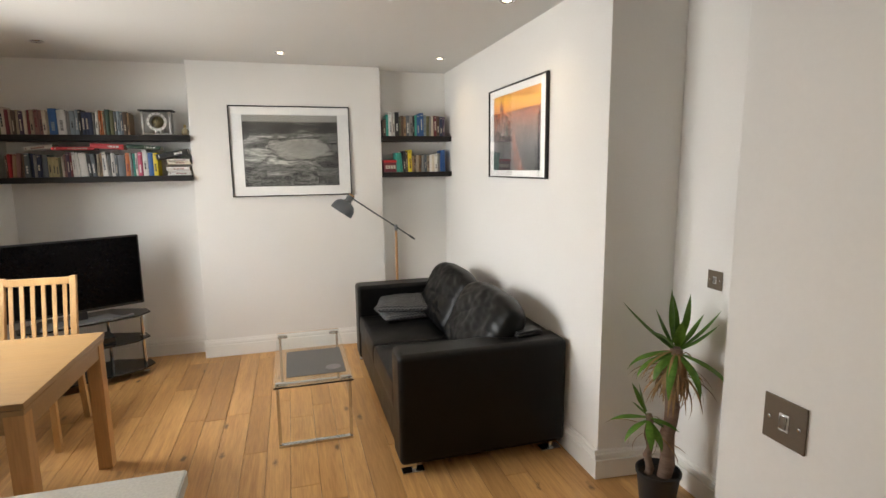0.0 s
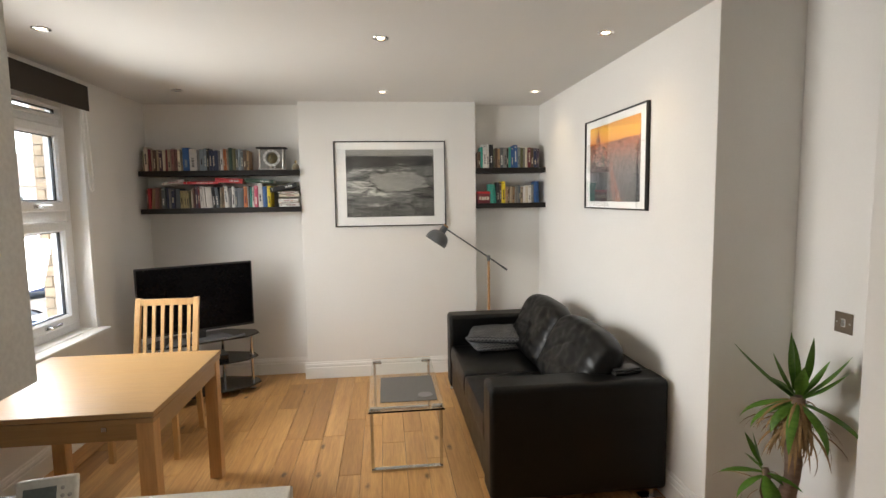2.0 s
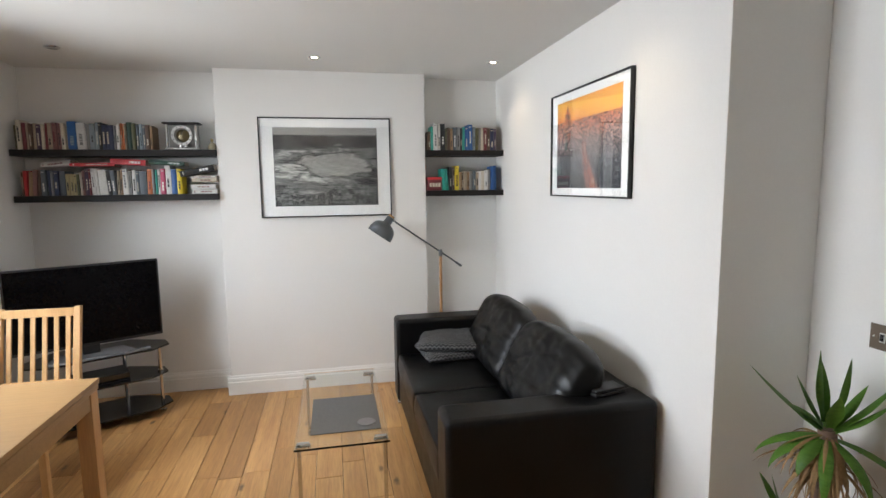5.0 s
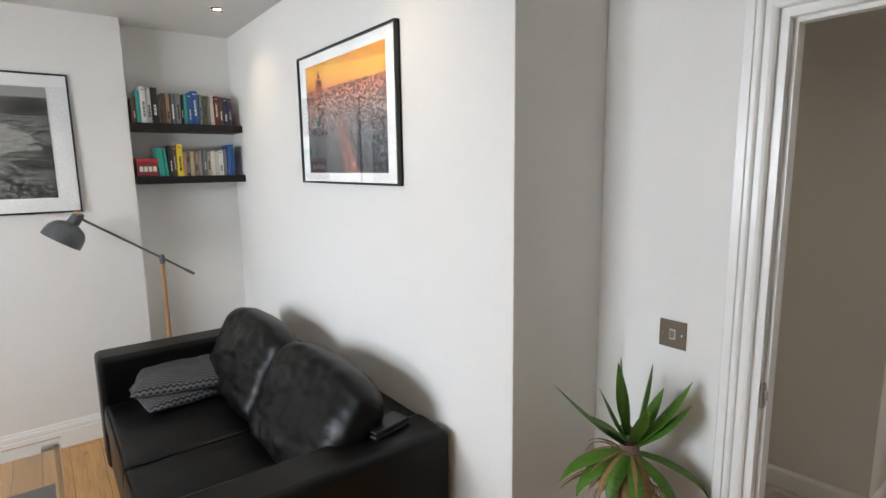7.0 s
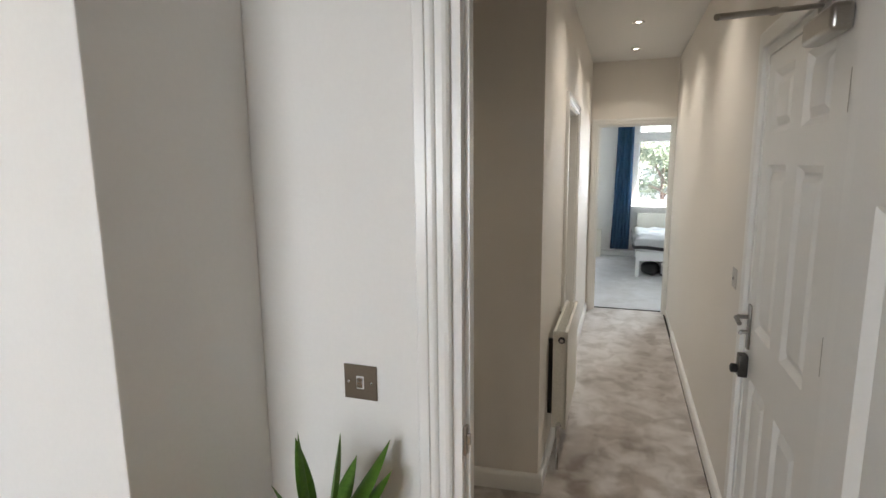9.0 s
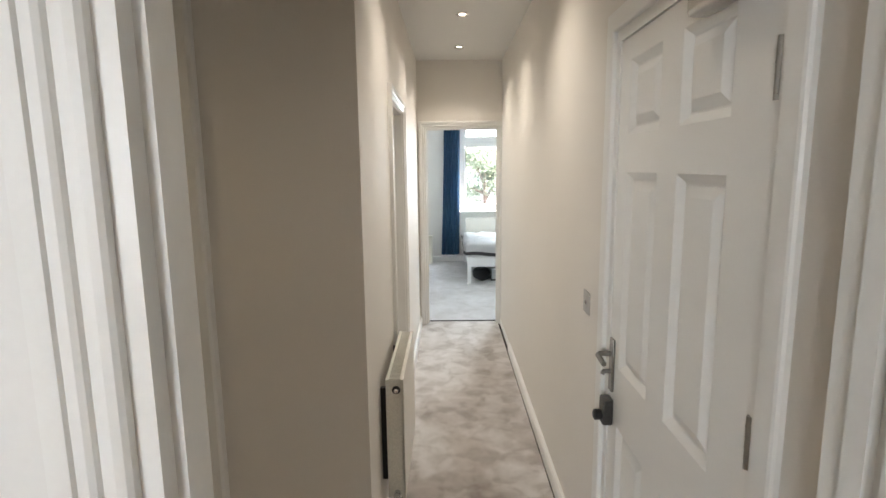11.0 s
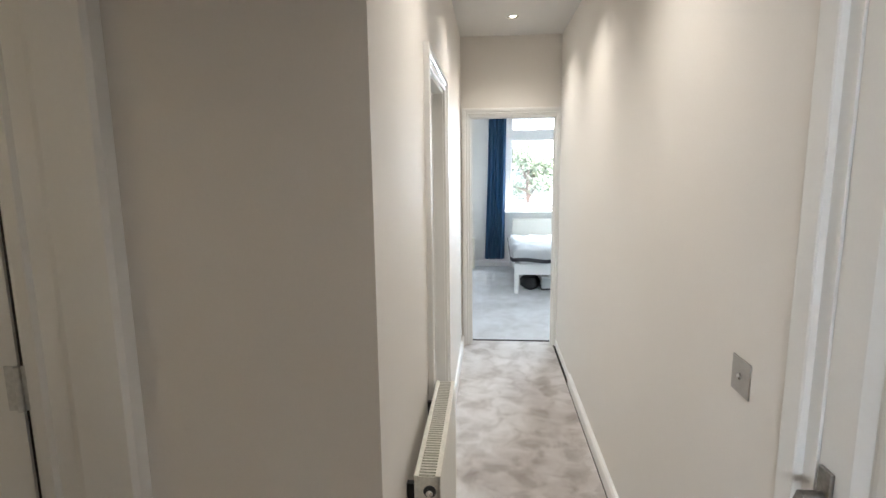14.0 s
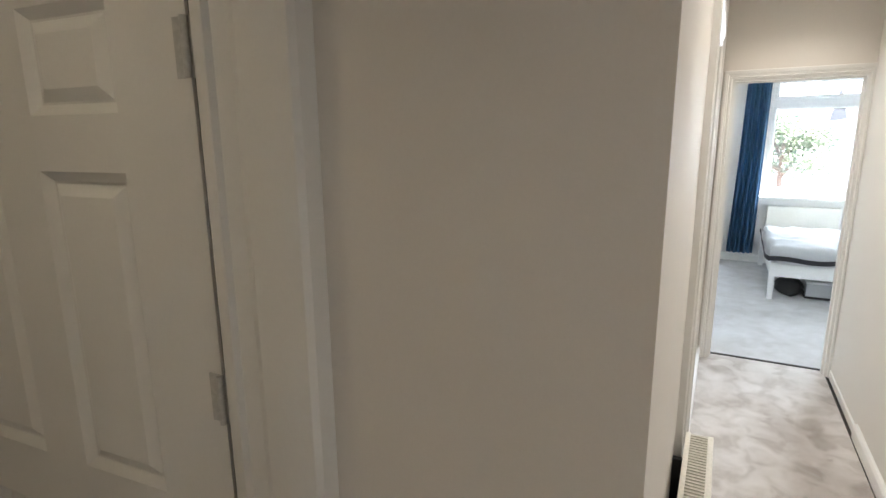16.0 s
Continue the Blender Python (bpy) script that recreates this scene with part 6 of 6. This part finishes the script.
part("lid", box(-0.205, 0.205, -0.195, 0.195, 0.15, 0.175, 0.005), SHEET, sb)
part("underside", box(-0.21, 0.21, -0.2, 0.2, -0.001, 0.02, 0.003), BLACKPLASTIC, sb, "black tray edge")
radiator(pose(BX1 - 0.035, 0.35, 0.17, 0, 0, 90), 0.75, 0.58, 0.06, 20, "white panel radiator under the bedroom window")
ht = thing("panel_heater", pose(9.92, 1.66, 0.005), "white upright panel beside the bedroom window", "panel")
part("body", box(-0.03, 0.03, 0.0, 0.36, 0.0, 0.47, 0.006), RADWHITE, ht)
part("foot", box(-0.05, 0.05, 0.02, 0.30, -0.001, 0.012, 0.003), RADWHITE, ht)

# ---------------------------------------------------------------- outside: street and yard
GROUND = -2.7
ASPHALT = surface("asphalt", (0.06, 0.06, 0.06), (0.10, 0.10, 0.098), 1.2, 60, 0.85, 0.06, 0.4)
PAVING = surface("paving", (0.26, 0.25, 0.235), (0.33, 0.32, 0.30), 1.5, 60, 0.85, 0.06, 0.3)
BRICK = surface("yellow_brick", (0.40, 0.29, 0.19), (0.52, 0.41, 0.28), 5, 90, 0.9, 0.05, 0.5)
REDBRICK = surface("red_brick", (0.30, 0.12, 0.07), (0.38, 0.17, 0.10), 5, 90, 0.9, 0.05, 0.5)
MORTAR = surface("mortar", (0.36, 0.34, 0.31), (0.42, 0.40, 0.37), 8, 90, 0.95, 0.03, 0.5)
RENDER_ = surface("pale_render", (0.62, 0.60, 0.56), (0.7, 0.68, 0.64), 1.5, 60, 0.85, 0.05, 0.2)
TILE = surface("roof_tile", (0.10, 0.085, 0.08), (0.15, 0.125, 0.115), 3, 40, 0.8, 0.05, 0.5)
DARKPANE = surface("far_window", (0.05, 0.06, 0.07), (0.08, 0.09, 0.10), 2, 30, 0.1)
structure("ground", box(-400, 400, -400, 400, GROUND - 0.3, GROUND), ASPHALT, "grey asphalt ground", "ground")
structure("pavement", box(-5.2, -2.7, -60, 80, GROUND, GROUND + 0.12, 0.02), PAVING, "pale paved footway beside the street", "pavement")
structure("pavement", box(-23.5, -20.5, -60, 80, GROUND, GROUND + 0.12, 0.02), PAVING, "pale paved footway across the street", "pavement")
structure("pavement", box(12, 60, -40, 40, GROUND, GROUND + 0.03), PAVING, "pale sunlit paved yard behind the house", "pavement")
structure("facade_base", box(XW - 0.32, XP, YBACK - 0.3, YA + 0.4, GROUND, -0.13), BRICK, "yellow brick storey under the flat", "wall")
structure("facade_base", box(XP + 0.01, BX1 + 0.28, BYR - 0.2, YA, GROUND, -0.11), BRICK, "yellow brick storey under the hall and bedroom", "wall")


def terraced_house(y, wall, label):
    h = thing("house", pose(-24, y, GROUND), label, "house", "terraced houses across the street")
    part("wall", box(-7, 0, 0.0, 5.98, 0, 5.6), wall, h)
    b = bmesh.new()
    vs = [b.verts.new(p) for p in ((0.3, 0, 5.55), (-3.5, 0, 8.2), (-7.3, 0, 5.55), (0.3, 5.98, 5.55), (-3.5, 5.98, 8.2), (-7.3, 5.98, 5.55))]
    for f_ in ((0, 1, 2), (5, 4, 3), (0, 3, 4, 1), (1, 4, 5, 2), (0, 2, 5, 3)):
        b.faces.new([vs[i] for i in f_])
    roof = part("roof", b, TILE, h)
    part("chimney", box(-3.9, -3.1, 5.3, 5.97, 7.2, 9.2, 0.02), REDBRICK, roof)
    for yy_, z0, w_, hh in ((0.9, 3.3, 1.1, 1.6), (3.6, 3.3, 1.1, 1.6), (3.2, 0.8, 1.8, 1.6)):
        wn = part("window", box(0.0, 0.06, yy_, yy_ + w_, z0, z0 + hh), UPVC, h, "white sash window")
        part("pane", box(0.05, 0.075, yy_ + 0.08, yy_ + w_ - 0.08, z0 + 0.08, z0 + hh / 2 - 0.04), DARKPANE, wn)
        part("pane", box(0.05, 0.075, yy_ + 0.08, yy_ + w_ - 0.08, z0 + hh / 2 + 0.04, z0 + hh - 0.08), DARKPANE, wn)
        part("sill", box(0.0, 0.14, yy_ - 0.05, yy_ + w_ + 0.05, z0 - 0.1, z0, 0.01), UPVC, wn)
    part("door", box(0.0, 0.05, 1.0, 1.9, 0.15, 2.2), plain("front_door", (0.12, 0.05, 0.04), 0.4), h, "dark red front door")
    return h


for i in range(-1, 9):
    terraced_house(i * 6.0, (RENDER_, BRICK)[i % 2], ("pale rendered", "yellow brick")[i % 2] + " two-storey terraced house with a tiled roof")


def car(x, y, turn, paint, label):
    c = thing("car", pose(x, y, GROUND, 0, 0, turn), label, "car")
    b = bmesh.new()
    prof = [(-2.05, 0.35), (-2.1, 0.65), (-1.95, 0.88), (-1.2, 0.97), (-0.55, 1.40), (0.75, 1.45), (1.55, 1.02), (2.02, 0.92), (2.1, 0.6), (2.05, 0.33)]
    sides = []
    for s in (-1, 1):
        sides.append([b.verts.new((px_, s * (0.86 if z < 1.0 else 0.66), z)) for px_, z in prof])
    for i in range(len(prof)):
        j = (i + 1) % len(prof)
        b.faces.new((sides[0][i], sides[0][j], sides[1][j], sides[1][i]))
    b.faces.new(sides[0][::-1])
    b.faces.new(sides[1])
    bmesh.ops.bevel(b, geom=b.edges[:], offset=0.05, segments=2, affect="EDGES", profile=0.5)
    body = part("body", b, paint, c)
    part("windscreen", moved(box(-0.42, 0.42, -0.6, 0.6, -0.008, 0.008), pose(-0.9, 0, 1.20, 0, -33, 0)), BLACKGLASS, body)
    part("rear_window", moved(box(-0.36, 0.36, -0.6, 0.6, -0.008, 0.008), pose(1.18, 0, 1.26, 0, 28, 0)), BLACKGLASS, body)
    for s in (-1, 1):
        part("side_window", moved(box(-0.95, 0.95, -0.008, 0.008, -0.14, 0.14), pose(0.1, s * 0.735, 1.2, -s * -24, 0, 0)), BLACKGLASS, body)
        for wx in (-1.3, 1.3):
            wl = part("wheel", moved(lathe([(0.05, -0.1), (0.30, -0.1), (0.32, -0.07), (0.32, 0.07), (0.30, 0.1), (0.05, 0.1)], 24), pose(wx, s * 0.8, 0.32, 90)), BLACKPLASTIC, c, "black tyre")
            part("rim", moved(lathe([(0.03, -0.105), (0.2, -0.11), (0.2, 0.11), (0.03, 0.105)], 16), pose(wx, s * 0.8, 0.32, 90)), CHROME, wl)
        part("headlight", box(-2.09, -1.98, s * 0.7 - 0.14, s * 0.7 + 0.14, 0.66, 0.80, 0.02), CHROME, body, "clear headlight")
    part("number_plate", box(-2.13, -2.09, -0.26, 0.26, 0.42, 0.53, 0.003), SHEET, body, "pale number plate")
    return c


car(-16.4, 26.6, 55, surface("car_blue", (0.02, 0.032, 0.07), (0.03, 0.045, 0.09), 2, 40, 0.25, 0.05, 0.0, 0.3, None, 0.6), "parked blue hatchback on the street")
car(-8.9, 14.6, 60, surface("car_silver", (0.35, 0.36, 0.37), (0.42, 0.43, 0.44), 2, 40, 0.3, 0.05, 0.0, 0.6, None, 0.6), "parked silver saloon on the street")
car(-10.8, 15.0, 60, surface("car_grey", (0.05, 0.055, 0.06), (0.07, 0.075, 0.08), 2, 40, 0.3, 0.05, 0.0, 0.2, None, 0.6), "parked dark grey hatchback on the street")


def tree(x, y, height, spread, seed):
    t = thing("tree", pose(x, y, GROUND), "leafy green tree with an open crown in the yard", "tree")
    r_ = random.Random(seed)
    b = tube([(0, 0, 0), (0.05, 0.02, height * 0.3), (-0.04, 0.05, height * 0.55), (0, 0, height * 0.8)], 0.1, 8, None, [0.16, 0.12, 0.09, 0.03])
    clumps = []
    for i in range(11):
        a, e = r_.uniform(0, 6.28), r_.uniform(0.1, 1.2)
        z0 = height * r_.uniform(0.32, 0.6)
        tip = Vector((math.cos(a) * spread * math.cos(e) * r_.uniform(0.5, 1), math.sin(a) * spread * math.cos(e) * r_.uniform(0.5, 1), z0 + height * 0.35 * math.sin(e)))
        tube([(0, 0, z0), tip * 0.5 + Vector((0, 0, z0 * 0.5 + 0.1)), tip], 0.04, 6, b, [0.06, 0.035, 0.012])
        clumps.append(tip)
    part("trunk", b, BARK, t)
    b = bmesh.new()
    for c in clumps:
        for i in range(620):
            p = c + Vector((r_.gauss(0, 1), r_.gauss(0, 1), r_.gauss(0, 0.7))) * spread * 0.22
            d = Vector((r_.uniform(-1, 1), r_.uniform(-1, 1), r_.uniform(-0.6, 0.6))).normalized()
            u = d.orthogonal().normalized()
            s = r_.uniform(0.06, 0.11)
            b.faces.new([b.verts.new(q) for q in (p - d * s, p + u * s * 0.5, p + d * s, p - u * s * 0.5)])
    part("crown", b, LEAFGREEN, t)
    return t


LEAFGREEN = surface("tree_leaf", (0.15, 0.18, 0.10), (0.22, 0.25, 0.15), 4, 30, 0.6, 0.05, 0.0)
tree(31.0, -0.7, 5.9, 2.0, 2)
gh = thing("house", pose(48, -25.5, GROUND), "pale two-storey house beyond the yard", "house")
part("wall", box(0, 7, 0, 20, 0, 5.4), RENDER_, gh)
b = bmesh.new()
vs = [b.verts.new(p) for p in ((-0.3, 0, 5.4), (3.5, 0, 7.9), (7.3, 0, 5.4), (-0.3, 20, 5.4), (3.5, 20, 7.9), (7.3, 20, 5.4))]
for f_ in ((0, 1, 2), (5, 4, 3), (0, 3, 4, 1), (1, 4, 5, 2), (0, 2, 5, 3)):
    b.faces.new([vs[i] for i in f_])
part("roof", b, TILE, gh)
for i in range(5):
    for z0 in (0.9, 3.4):
        wn = part("window", box(-0.05, 0.0, 1.2 + i * 3.8, 2.6 + i * 3.8, z0, z0 + 1.3), UPVC, gh)
        part("pane", box(-0.07, -0.045, 1.3 + i * 3.8, 2.5 + i * 3.8, z0 + 0.1, z0 + 1.2), DARKPANE, wn)

# ---------------------------------------------------------------- pieces: brick reveal, oak planks
reveal = structure("window_reveal", box(XW - 0.302, XW - 0.172, WY1 - 0.012, WY1 - 0.001, WZ0, WZ1), MORTAR, "yellow brick outer reveal of the window", "brickwork")
bricks = {}
rr = random.Random(21)
for i in range(21):
    z = WZ0 + 0.004 + i * 0.0755
    for x0, x1 in (((-0.30, -0.175),) if i % 2 else ((-0.30, -0.242), (-0.238, -0.175))):
        key = (x0, x1)
        if key not in bricks:
            bricks[key] = mesh_of("brick", box(x0, x1, -0.018, 0.008, 0, 0.070, 0.003, 1), BRICK)
        o = new("brick", bricks[key])
        o.matrix_basis = pose(XW, WY1 - 0.012 + rr.uniform(-0.002, 0.001), z)
        o.parent = reveal

rr = random.Random(5)
pw = 0.128
x = XW + 0.001
col = 0
while x < XP + 0.05:
    y = YBACK - rr.uniform(0, 1.2)
    wcol = min(pw * (1.0 if col % 3 else 1.16), XP + 0.05 - x)
    while y < YA:
        ln = rr.choice((0.55, 0.8, 1.1, 1.4, 1.75))
        y0, y1 = max(y, YBACK), min(y + ln, YA)
        xr = x + wcol
        if y1 - y0 > 0.05 and not (x > XS + 0.05 and y0 > YN + 0.05) and not (x > XK + 0.12 and y1 < YK - 0.1):
            b = box(0.0009, wcol - 0.0009, 0.001, y1 - y0 - 0.001, -0.016, rr.uniform(-0.0008, 0.0), 0.0018, 1)
            o = new("plank", mesh_of("plank", b, OAK))
            o.matrix_basis = pose(x, y0, 0)
            o.parent = floor
        y += ln
    x += wcol
    col += 1
